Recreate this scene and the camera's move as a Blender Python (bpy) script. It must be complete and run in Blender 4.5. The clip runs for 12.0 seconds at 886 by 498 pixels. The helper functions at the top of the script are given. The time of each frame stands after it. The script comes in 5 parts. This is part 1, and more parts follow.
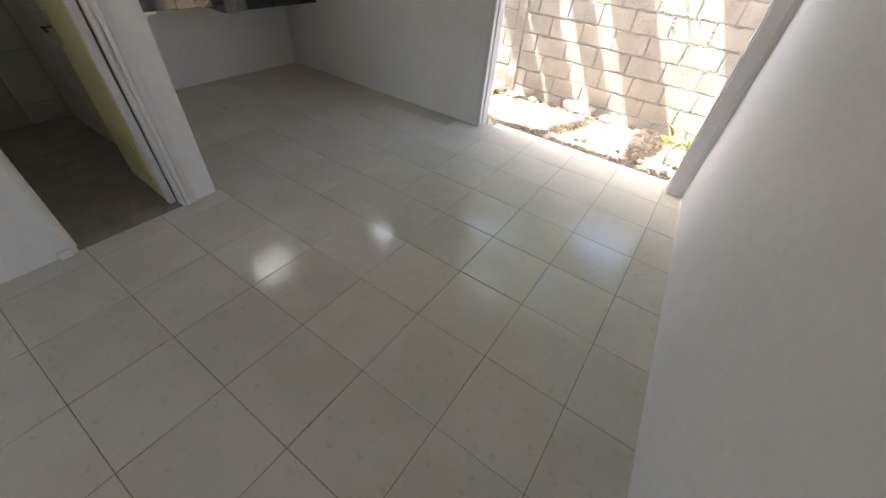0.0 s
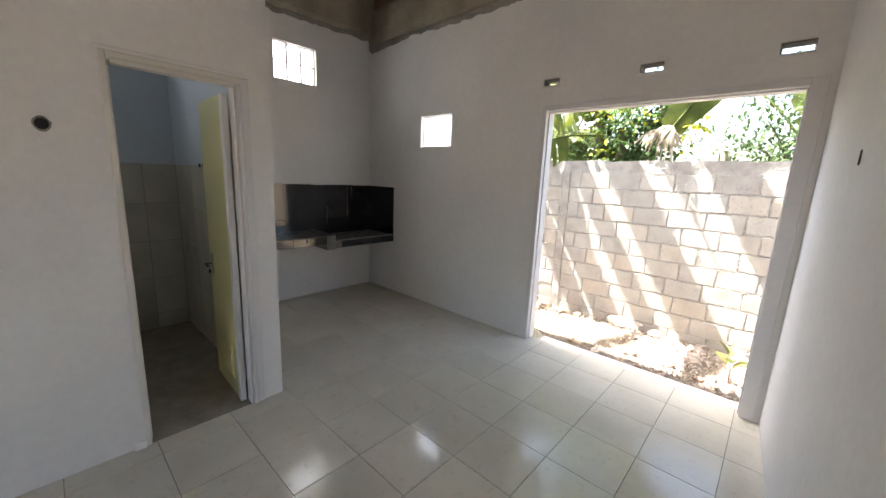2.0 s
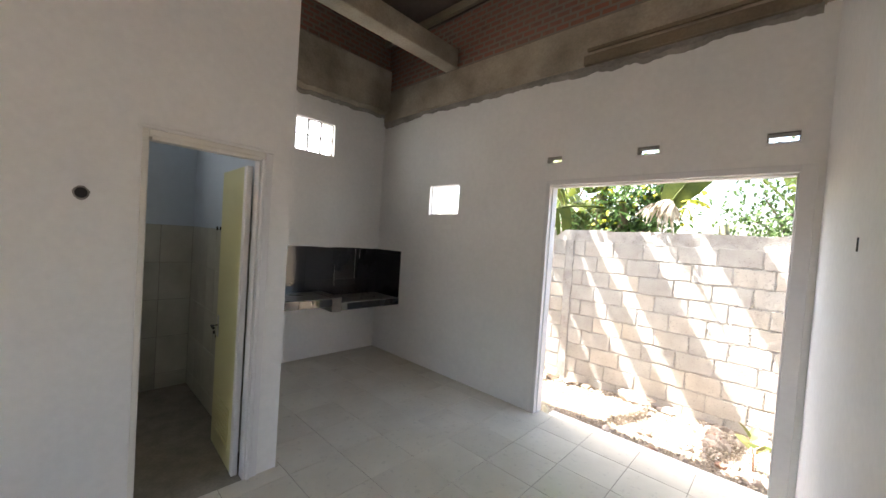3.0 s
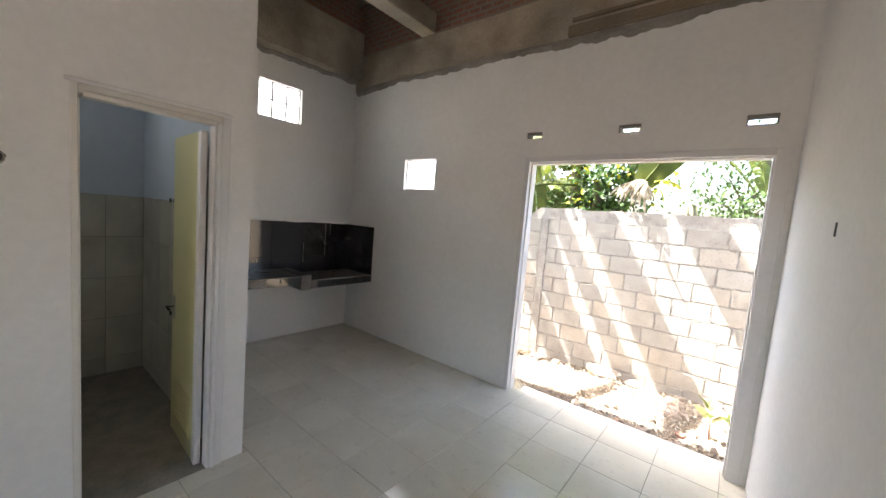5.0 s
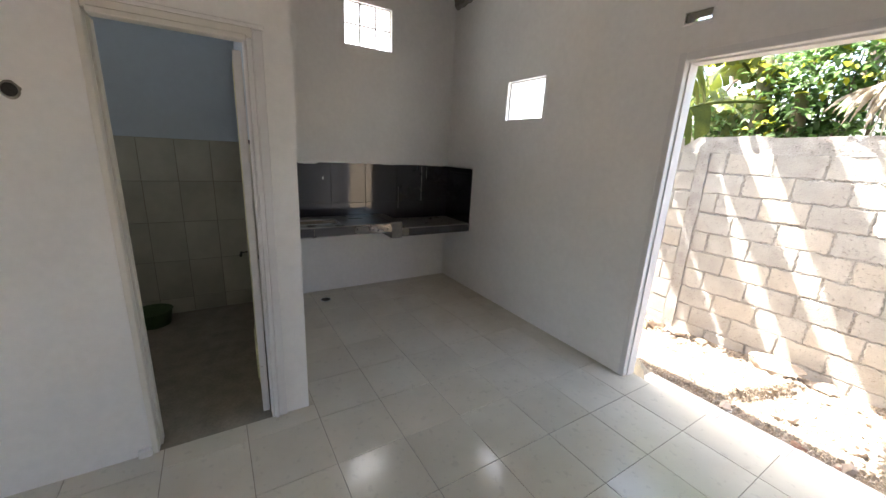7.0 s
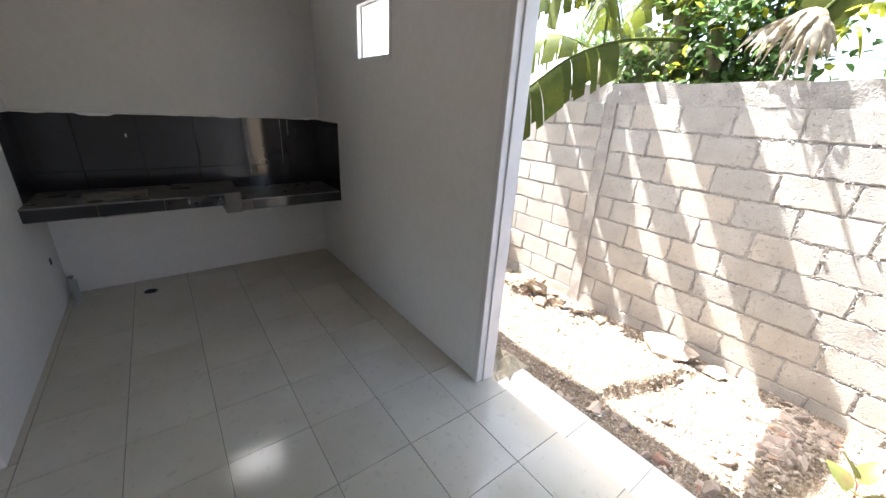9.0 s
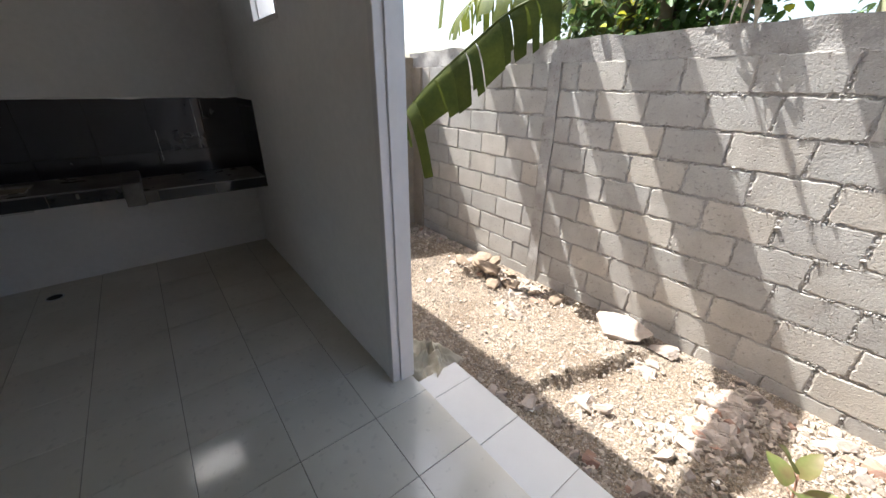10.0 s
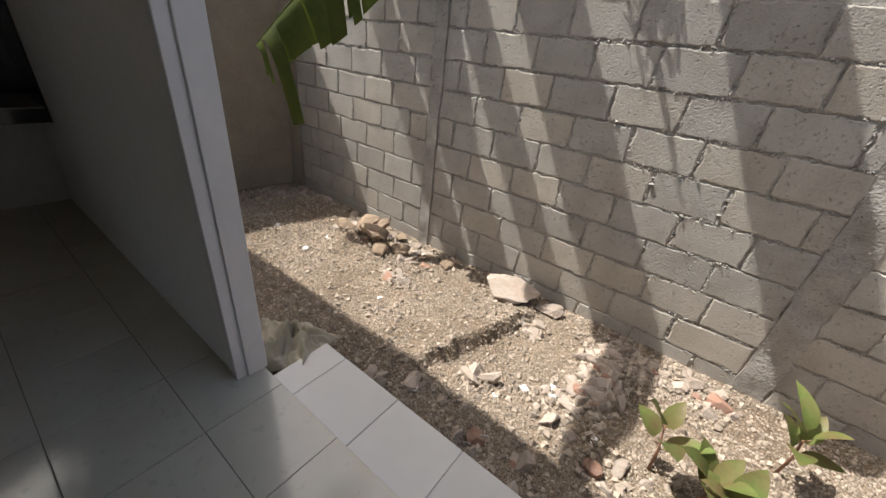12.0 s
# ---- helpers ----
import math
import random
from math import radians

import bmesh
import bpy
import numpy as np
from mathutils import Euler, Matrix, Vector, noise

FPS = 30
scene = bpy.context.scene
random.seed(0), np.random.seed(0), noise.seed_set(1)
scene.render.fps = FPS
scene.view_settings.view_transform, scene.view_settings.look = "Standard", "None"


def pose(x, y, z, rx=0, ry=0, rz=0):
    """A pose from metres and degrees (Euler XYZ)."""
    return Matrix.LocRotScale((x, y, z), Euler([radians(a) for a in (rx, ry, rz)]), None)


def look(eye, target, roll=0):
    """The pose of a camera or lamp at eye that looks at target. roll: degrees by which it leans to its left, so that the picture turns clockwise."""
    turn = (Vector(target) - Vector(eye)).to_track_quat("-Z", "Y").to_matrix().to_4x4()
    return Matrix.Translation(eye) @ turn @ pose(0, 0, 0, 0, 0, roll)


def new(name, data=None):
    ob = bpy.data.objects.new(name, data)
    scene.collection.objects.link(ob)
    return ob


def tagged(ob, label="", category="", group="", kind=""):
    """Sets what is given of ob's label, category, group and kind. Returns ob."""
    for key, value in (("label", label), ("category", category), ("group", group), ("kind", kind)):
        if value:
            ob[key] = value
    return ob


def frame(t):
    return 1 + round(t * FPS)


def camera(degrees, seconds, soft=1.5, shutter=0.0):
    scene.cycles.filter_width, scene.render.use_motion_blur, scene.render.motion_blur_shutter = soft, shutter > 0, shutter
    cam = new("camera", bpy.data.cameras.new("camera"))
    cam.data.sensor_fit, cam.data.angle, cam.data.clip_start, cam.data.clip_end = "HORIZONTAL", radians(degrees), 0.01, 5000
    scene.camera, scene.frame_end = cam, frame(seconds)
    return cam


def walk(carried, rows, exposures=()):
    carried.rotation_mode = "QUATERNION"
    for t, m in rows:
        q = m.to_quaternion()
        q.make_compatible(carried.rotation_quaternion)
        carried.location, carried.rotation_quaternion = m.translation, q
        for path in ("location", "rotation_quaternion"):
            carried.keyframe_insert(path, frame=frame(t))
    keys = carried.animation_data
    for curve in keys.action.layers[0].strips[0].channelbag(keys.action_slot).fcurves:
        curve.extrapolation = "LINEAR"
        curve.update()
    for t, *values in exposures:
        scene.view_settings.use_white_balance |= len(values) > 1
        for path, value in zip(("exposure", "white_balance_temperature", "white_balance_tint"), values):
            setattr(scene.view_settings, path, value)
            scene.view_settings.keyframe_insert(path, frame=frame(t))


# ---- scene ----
cam = camera(101.0, 12.0)
PATH = [
    (0, (1.052, -0.545, 1.517), (0.281, 0.725, 0.178), 5.7),
    (0.5, (1.05, -0.577, 1.58), (0.177, 0.826, 0.452), 6.4),
    (1, (1.096, -0.623, 1.666), (0.028, 0.842, 0.822), 4.0),
    (1.5, (1.157, -0.691, 1.669), (-0.078, 0.765, 1.075), 2.2),
    (2, (1.173, -0.703, 1.644), (-0.147, 0.75, 1.262), 2.5),
    (2.5, (1.15, -0.752, 1.688), (-0.191, 0.721, 1.508), 4.3),
    (3, (1.169, -0.748, 1.704), (-0.203, 0.707, 1.648), 3.9),
    (3.2, (1.169, -0.75, 1.709), (-0.206, 0.702, 1.712), 4.2),
    (4.8, (1.09, -0.705, 1.729), (-0.214, 0.804, 1.563), 5.0),
    (5, (1.065, -0.682, 1.717), (-0.181, 0.872, 1.538), 4.8),
    (5.5, (0.985, -0.578, 1.705), (-0.144, 1.058, 1.491), 4.5),
    (6, (0.939, -0.45, 1.677), (-0.341, 1.038, 1.295), 3.3),
    (6.5, (0.822, -0.242, 1.631), (-0.753, 0.922, 1.228), 4.2),
    (6.7, (0.812, -0.162, 1.662), (-0.823, 0.878, 1.169), 3.3),
    (8.3, (0.717, 0.726, 1.657), (-0.868, 1.8, 1.077), 4.0),
    (8.5, (0.723, 0.864, 1.634), (-0.816, 1.984, 1.02), 4.2),
    (9, (0.773, 1.207, 1.68), (-0.7, 2.351, 0.959), 3.3),
    (9.5, (0.883, 1.505, 1.703), (-0.643, 2.53, 0.915), 1.5),
    (10, (0.874, 1.798, 1.635), (-0.546, 2.937, 0.807), 0.7),
    (10.5, (0.839, 2.032, 1.564), (-0.347, 3.3, 0.571), 1.2),
    (11, (0.838, 2.124, 1.471), (-0.261, 3.412, 0.406), 1.8),
    (11.5, (0.705, 2.114, 1.338), (-0.14, 3.619, 0.328), 6.3),
    (12, (0.766, 2.163, 1.444), (-0.224, 3.61, 0.483), 7.0),
]
EXPOSURES = [(0, 3.15, 6480, 10), (1.0, 2.87, 6430, 10), (1.5, 2.95, 6380, 10), (2.5, 3.4, 6330, 10), (5.0, 3.42, 6330, 10), (5.5, 3.25, 6330, 10), (6.0, 3.2, 6330, 10), (6.5, 3.3, 6350, 10), (8.5, 3.45, 6330, 10), (9.0, 3.0, 6130, 10), (9.5, 2.4, 5960, 10), (10.0, 1.9, 6060, 10), (10.5, 1.5, 6160, 10), (11.0, 1.3, 6350, 10), (12.0, 0.95, 6400, 10)]
walk(cam, [(t, look(eye, target, roll)) for t, eye, target, roll in PATH], EXPOSURES)

# ---- light ----
SUN_DIR = Vector((0.56, 0.14, -1.0)).normalized()
world = bpy.data.worlds.new("daylight")
scene.world = world
world.use_nodes = True
wn = world.node_tree.nodes
wl = world.node_tree.links
sky = wn.new("ShaderNodeTexSky")
sky.sky_type = 'NISHITA'
sky.sun_disc = False
sky.sun_elevation = math.asin(-SUN_DIR.z)
sky.sun_rotation = math.atan2(-SUN_DIR.x, -SUN_DIR.y)
sky.dust_density = 5.0
sky.air_density = 1.2
wn["Background"].inputs[1].default_value = 0.132
wl.new(sky.outputs[0], wn["Background"].inputs[0])

sun_data = bpy.data.lights.new("sun", 'SUN')
sun_data.energy = 4.3
sun_data.angle = radians(0.5)
sun_data.color = (1.0, 0.955, 0.885)
sun_lamp = new("sun", sun_data)
sun_lamp.rotation_euler = SUN_DIR.to_track_quat("-Z", "Y").to_euler()


def window_light(name, at, facing, width, height, watts):
    """An added area lamp standing in for the sky's light in a window opening."""
    data = bpy.data.lights.new(name, 'AREA')
    data.shape, data.size, data.size_y, data.energy = 'RECTANGLE', width, height, watts
    data.color = (1.0, 0.985, 0.965)
    lamp = new(name, data)
    lamp.matrix_world = look(at, (at[0] + facing[0], at[1] + facing[1], at[2] + facing[2]))
    return lamp


window_light("sky_in_square_window", (-2.048, 2.755, 2.195), (0, -1, -0.0001), 0.46, 0.32, 0.26)
window_light("sky_in_glass_blocks", (-3.51, 1.532, 2.92), (1, 0, -0.0001), 0.51, 0.40, 0.6)
# Fill lamp at an unseen opening, added to brighten the bathroom.
window_light("added_bath_fill", (-3.465, -1.13, 2.825), (1, 0, -0.0001), 0.76, 0.23, 1.0)


# ---- materials ----
def material(name, colour, rough=0.8, metal=0.0, vary=0.15, scale=6.0, fine=60.0, bump=0.2, bump_scale=None,
             second=None, second_amount=0.5, object_vary=0.0, island_vary=0.0, spec=0.5, coat=0.0, bump_dist=0.01,
             trans=0.0, rough_vary=0.1, detail=6.0):
    """A surface with colour variation at two scales, uneven gloss and fine relief."""
    m = bpy.data.materials.new(name)
    m.use_nodes = True
    n, l = m.node_tree.nodes, m.node_tree.links
    b = n["Principled BSDF"]
    co = n.new("ShaderNodeTexCoord")
    big = n.new("ShaderNodeTexNoise")
    big.inputs["Scale"].default_value = scale
    big.inputs["Detail"].default_value = detail
    small = n.new("ShaderNodeTexNoise")
    small.inputs["Scale"].default_value = fine
    small.inputs["Detail"].default_value = 4
    place = co.outputs["Object"]
    if object_vary:
        off = n.new("ShaderNodeVectorMath")
        off.operation = 'MULTIPLY_ADD'
        l.new(n.new("ShaderNodeObjectInfo").outputs["Random"], off.inputs[0])
        off.inputs[1].default_value = (37.0, 53.0, 71.0)
        l.new(place, off.inputs[2])
        off.name = "shifted"
        place = off.outputs[0]
    for x in (big, small):
        l.new(place, x.inputs["Vector"])
    ramp = n.new("ShaderNodeValToRGB")
    c = Vector(colour)
    lo = second if second else tuple(c * (1 - vary))
    ramp.color_ramp.elements[0].position, ramp.color_ramp.elements[1].position = 0.5 - 0.25 * second_amount - 0.1, 0.65
    ramp.color_ramp.elements[0].color = (*lo, 1)
    ramp.color_ramp.elements[1].color = (*tuple(c), 1)
    l.new(big.outputs["Fac"], ramp.inputs["Fac"])
    hsv = n.new("ShaderNodeHueSaturation")
    l.new(ramp.outputs["Color"], hsv.inputs["Color"])
    mad = n.new("ShaderNodeMath")
    mad.operation = 'MULTIPLY_ADD'
    mad.inputs[1].default_value, mad.inputs[2].default_value = vary * 1.6, 1 - vary * 0.8
    l.new(small.outputs["Fac"], mad.inputs[0])
    value = mad.outputs[0]
    for amount, source in ((object_vary, "Object"), (island_vary, "Island")):
        if amount:
            if source == "Object":
                r = n.new("ShaderNodeObjectInfo").outputs["Random"]
            else:
                r = n.new("ShaderNodeNewGeometry").outputs["Random Per Island"]
            k = n.new("ShaderNodeMath")
            k.operation = 'MULTIPLY_ADD'
            k.inputs[1].default_value, k.inputs[2].default_value = 2 * amount, 1 - amount
            l.new(r, k.inputs[0])
            j = n.new("ShaderNodeMath")
            j.operation = 'MULTIPLY'
            l.new(value, j.inputs[0])
            l.new(k.outputs[0], j.inputs[1])
            value = j.outputs[0]
    l.new(value, hsv.inputs["Value"])
    l.new(hsv.outputs["Color"], b.inputs["Base Color"])
    rm = n.new("ShaderNodeMath")
    rm.operation = 'MULTIPLY_ADD'
    rm.inputs[1].default_value, rm.inputs[2].default_value = rough_vary * 2, rough - rough_vary
    l.new(big.outputs["Fac"], rm.inputs[0])
    l.new(rm.outputs[0], b.inputs["Roughness"])
    b.inputs["Metallic"].default_value = metal
    b.inputs["Specular IOR Level"].default_value = spec
    b.inputs["Coat Weight"].default_value = coat
    if trans:
        b.inputs["Subsurface Weight"].default_value = 0.0
        tr = n.new("ShaderNodeBsdfTranslucent")
        l.new(hsv.outputs["Color"], tr.inputs["Color"])
        mix = n.new("ShaderNodeMixShader")
        mix.inputs[0].default_value = trans
        l.new(b.outputs[0], mix.inputs[1])
        l.new(tr.outputs[0], mix.inputs[2])
        l.new(mix.outputs[0], n["Material Output"].inputs["Surface"])
    if bump:
        bn = n.new("ShaderNodeTexNoise")
        bn.inputs["Scale"].default_value = bump_scale or fine
        bn.inputs["Detail"].default_value = 8
        l.new(place, bn.inputs["Vector"])
        bp = n.new("ShaderNodeBump")
        bp.inputs["Strength"].default_value = bump
        bp.inputs["Distance"].default_value = bump_dist
        l.new(bn.outputs["Fac"], bp.inputs["Height"])
        l.new(bp.outputs["Normal"], b.inputs["Normal"])
    return m


def brick_material(name):
    """Raw red brickwork with smeared grey mortar, too far overhead to pick single bricks."""
    m = material(name, (0.29, 0.145, 0.10), 0.9, vary=0.45, scale=3, fine=30, second=(0.12, 0.085, 0.07), bump=0.0)
    n, l = m.node_tree.nodes, m.node_tree.links
    b = n["Principled BSDF"]
    co = n.new("ShaderNodeTexCoord")
    sep = n.new("ShaderNodeSeparateXYZ")
    l.new(co.outputs["Object"], sep.inputs[0])
    add = n.new("ShaderNodeMath")
    l.new(sep.outputs[0], add.inputs[0])
    l.new(sep.outputs[1], add.inputs[1])
    com = n.new("ShaderNodeCombineXYZ")
    l.new(add.outputs[0], com.inputs[0])
    l.new(sep.outputs[2], com.inputs[1])
    bt = n.new("ShaderNodeTexBrick")
    bt.inputs["Scale"].default_value = 1.0
    bt.inputs["Brick Width"].default_value = 0.15
    bt.inputs["Row Height"].default_value = 0.065
    bt.inputs["Mortar Size"].default_value = 0.013
    bt.inputs["Color2"].default_value = (0.27, 0.115, 0.08, 1)
    bt.inputs["Mortar"].default_value = (0.22, 0.185, 0.15, 1)
    l.new(com.outputs[0], bt.inputs["Vector"])
    old = b.inputs["Base Color"].links[0].from_socket
    l.new(old, bt.inputs["Color1"])
    l.new(bt.outputs["Color"], b.inputs["Base Color"])
    bp = n.new("ShaderNodeBump")
    bp.inputs["Strength"].default_value = 0.6
    bp.inputs["Distance"].default_value = 0.012
    bp.invert = True
    l.new(bt.outputs["Fac"], bp.inputs["Height"])
    l.new(bp.outputs["Normal"], b.inputs["Normal"])
    return m


PAINT = material("white_wall_paint", (0.79, 0.77, 0.745), 0.7, vary=0.085, scale=1.2, fine=25, bump=0.12, bump_scale=14, bump_dist=0.006, rough_vary=0.06)
PLASTER_RAW = material("raw_grey_plaster", (0.30, 0.275, 0.24), 0.95, vary=0.25, scale=3, fine=40, second=(0.17, 0.155, 0.135), bump=0.8, bump_scale=30, bump_dist=0.02)
CONCRETE = material("rough_cast_concrete", (0.44, 0.375, 0.285), 0.92, vary=0.3, scale=2.0, fine=45, second=(0.20, 0.17, 0.125), bump=0.6, bump_scale=22, bump_dist=0.02)
BRICK = brick_material("raw_red_brickwork")
TIMBER = material("raw_timber", (0.22, 0.17, 0.115), 0.85, vary=0.3, scale=3, fine=50, second=(0.17, 0.13, 0.085), bump=0.3)
ROOFING = material("roof_sheet", (0.12, 0.085, 0.065), 0.85, vary=0.25, scale=2, fine=20, bump=0.3)
FLOOR_TILE = material("cream_floor_tile", (0.655, 0.605, 0.505), 0.13, vary=0.06, scale=2.2, fine=9, second=(0.58, 0.53, 0.43), second_amount=0.35, object_vary=0.03, bump=0.03, bump_scale=3.0, bump_dist=0.01, rough_vary=0.07, spec=0.5)
GROUT = material("dirty_grout", (0.27, 0.24, 0.19), 0.95, vary=0.3, scale=8, fine=60, bump=0.3)
WHITE_TILE = material("white_porch_tile", (0.63, 0.615, 0.58), 0.3, vary=0.04, scale=3, fine=15, object_vary=0.02, bump=0.03, bump_scale=5)
BATH_TILE = material("cream_bath_tile", (0.50, 0.48, 0.40), 0.45, vary=0.12, scale=2, fine=12, second=(0.34, 0.32, 0.26), object_vary=0.04, bump=0.03, bump_scale=5)
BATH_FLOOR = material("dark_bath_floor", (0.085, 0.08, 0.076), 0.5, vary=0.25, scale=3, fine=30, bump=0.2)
# Cool daylight on the bathroom's upper walls is put into this blue.
COOL_LIT_PAINT = material("cool_lit_wall_paint", (0.52, 0.575, 0.63), 0.75, vary=0.06, scale=1.5, fine=20, bump=0.1, bump_scale=14)
DOOR_PAINT = material("pale_yellow_door_sheet", (0.64, 0.60, 0.30), 0.35, vary=0.05, scale=2, fine=30, bump=0.05)
FRAME_PAINT = material("white_frame_paint", (0.72, 0.70, 0.69), 0.42, vary=0.06, scale=4, fine=30, bump=0.08, bump_scale=20)
CREAM_FRAME = material("cream_frame_paint", (0.72, 0.685, 0.62), 0.45, vary=0.06, scale=4, fine=30, bump=0.08, bump_scale=20)
BLACK_TILE = material("black_glazed_tile", (0.022, 0.020, 0.024), 0.06, vary=0.15, scale=3, fine=20, object_vary=0.12, bump=0.0, rough_vary=0.03, spec=0.65)
COUNTER_TOP = material("dark_counter_tile", (0.10, 0.092, 0.083), 0.3, vary=0.35, scale=5, fine=25, second=(0.17, 0.155, 0.14), second_amount=0.2, bump=0.08, rough_vary=0.1)
LIGHT_GROUT = material("pale_grout_smear", (0.48, 0.46, 0.43), 0.9, vary=0.2, bump=0.2)
STEEL = material("stainless_steel", (0.55, 0.54, 0.52), 0.3, 1.0, vary=0.1, scale=8, bump=0.05)
# Near black for dark parts; in wall holes it paints the shade inside.
HOLE = material("black_and_hole_shade", (0.03, 0.028, 0.026), 0.9, vary=0.2, bump=0.2)
PVC = material("grey_pvc", (0.42, 0.42, 0.41), 0.5, vary=0.1, bump=0.05)
BLOCK = material("grey_concrete_block", (0.465, 0.448, 0.412), 0.95, vary=0.2, scale=5, fine=90, second=(0.38, 0.355, 0.32), object_vary=0.12, bump=0.65, bump_scale=85, bump_dist=0.006, spec=0.2)
MORTAR = material("rough_grey_mortar", (0.43, 0.41, 0.38), 0.97, vary=0.25, scale=7, fine=80, second=(0.30, 0.28, 0.255), bump=0.8, bump_scale=60, bump_dist=0.012, spec=0.2)
STAINED = material("stained_render", (0.32, 0.27, 0.21), 0.93, vary=0.22, scale=2.2, fine=30, second=(0.22, 0.185, 0.145), bump=0.5, bump_scale=25)
DIRT = material("sandy_gravel_ground", (0.30, 0.24, 0.178), 0.97, vary=0.4, scale=2.2, fine=140, second=(0.175, 0.128, 0.088), second_amount=0.4, bump=1.0, bump_scale=45, bump_dist=0.03, spec=0.2)
STONE = material("pale_rubble_stone", (0.36, 0.31, 0.265), 0.95, vary=0.25, scale=1.6, fine=9, second=(0.33, 0.26, 0.205), object_vary=0.2, bump=0.7, bump_scale=5, bump_dist=0.004, spec=0.25)
GRAVEL = material("mixed_gravel", (0.365, 0.305, 0.243), 0.93, vary=0.2, scale=9, fine=80, island_vary=0.38, bump=0.3, spec=0.25)
CLOD = material("dry_earth_clod", (0.29, 0.22, 0.155), 0.96, vary=0.3, scale=2.0, fine=12, second=(0.19, 0.14, 0.10), object_vary=0.2, bump=0.8, bump_scale=7, bump_dist=0.006, spec=0.2)
CHIP = material("white_tile_chip", (0.78, 0.76, 0.73), 0.4, vary=0.06, bump=0.05)
BRICK_BIT = material("broken_red_brick", (0.29, 0.165, 0.115), 0.95, vary=0.3, scale=1.8, fine=9, second=(0.28, 0.19, 0.15), object_vary=0.2, bump=0.7, bump_scale=5, bump_dist=0.004, spec=0.2)
RAG = material("khaki_cloth", (0.54, 0.49, 0.38), 0.95, vary=0.2, scale=10, fine=160, second=(0.38, 0.34, 0.25), bump=0.3, bump_scale=240, bump_dist=0.003, spec=0.15)
LEAF = material("green_leaf", (0.12, 0.205, 0.055), 0.5, vary=0.3, scale=12, fine=60, second=(0.06, 0.125, 0.032), island_vary=0.5, bump=0.1, trans=0.45, spec=0.35)
# Leaf green lightened to carry the sun and haze on the trees.
SUNLIT_LEAF = material("sunlit_tree_leaf", (0.14, 0.21, 0.075), 0.5, vary=0.3, scale=12, fine=60, second=(0.08, 0.14, 0.045), island_vary=0.5, bump=0.1, trans=0.5, spec=0.35)
BANANA = material("banana_leaf_green", (0.110, 0.130, 0.022), 0.5, vary=0.25, scale=5, fine=40, second=(0.058, 0.084, 0.017), island_vary=0.25, bump=0.2, bump_scale=60, trans=0.33, spec=0.22)
YELLOW_LEAF = material("yellowing_leaf", (0.42, 0.40, 0.03), 0.5, vary=0.2, scale=6, fine=40, second=(0.22, 0.28, 0.03), island_vary=0.3, bump=0.1, trans=0.45, spec=0.3)
DEAD_LEAF = material("dry_banana_leaf", (0.60, 0.56, 0.47), 0.9, vary=0.3, scale=9, fine=50, second=(0.30, 0.24, 0.16), second_amount=0.2, island_vary=0.3, object_vary=0.3, bump=0.4, trans=0.3, spec=0.2)
SEEDLING = material("seedling_leaf", (0.15, 0.20, 0.055), 0.5, vary=0.25, scale=9, fine=40, second=(0.19, 0.13, 0.065), second_amount=0.4, object_vary=0.25, bump=0.15, trans=0.4, spec=0.3)
STEM = material("reddish_stem", (0.26, 0.13, 0.08), 0.6, vary=0.2, bump=0.1)
BARK = material("brown_bark", (0.17, 0.13, 0.09), 0.9, vary=0.3, scale=9, fine=50, bump=0.6, bump_scale=25)
PSEUDOSTEM = material("banana_stem", (0.12, 0.13, 0.05), 0.7, vary=0.3, scale=5, fine=30, second=(0.11, 0.08, 0.045), bump=0.2)
FOREST = material("far_foliage", (0.06, 0.11, 0.035), 0.7, vary=0.3, scale=2, fine=12, bump=0.4)


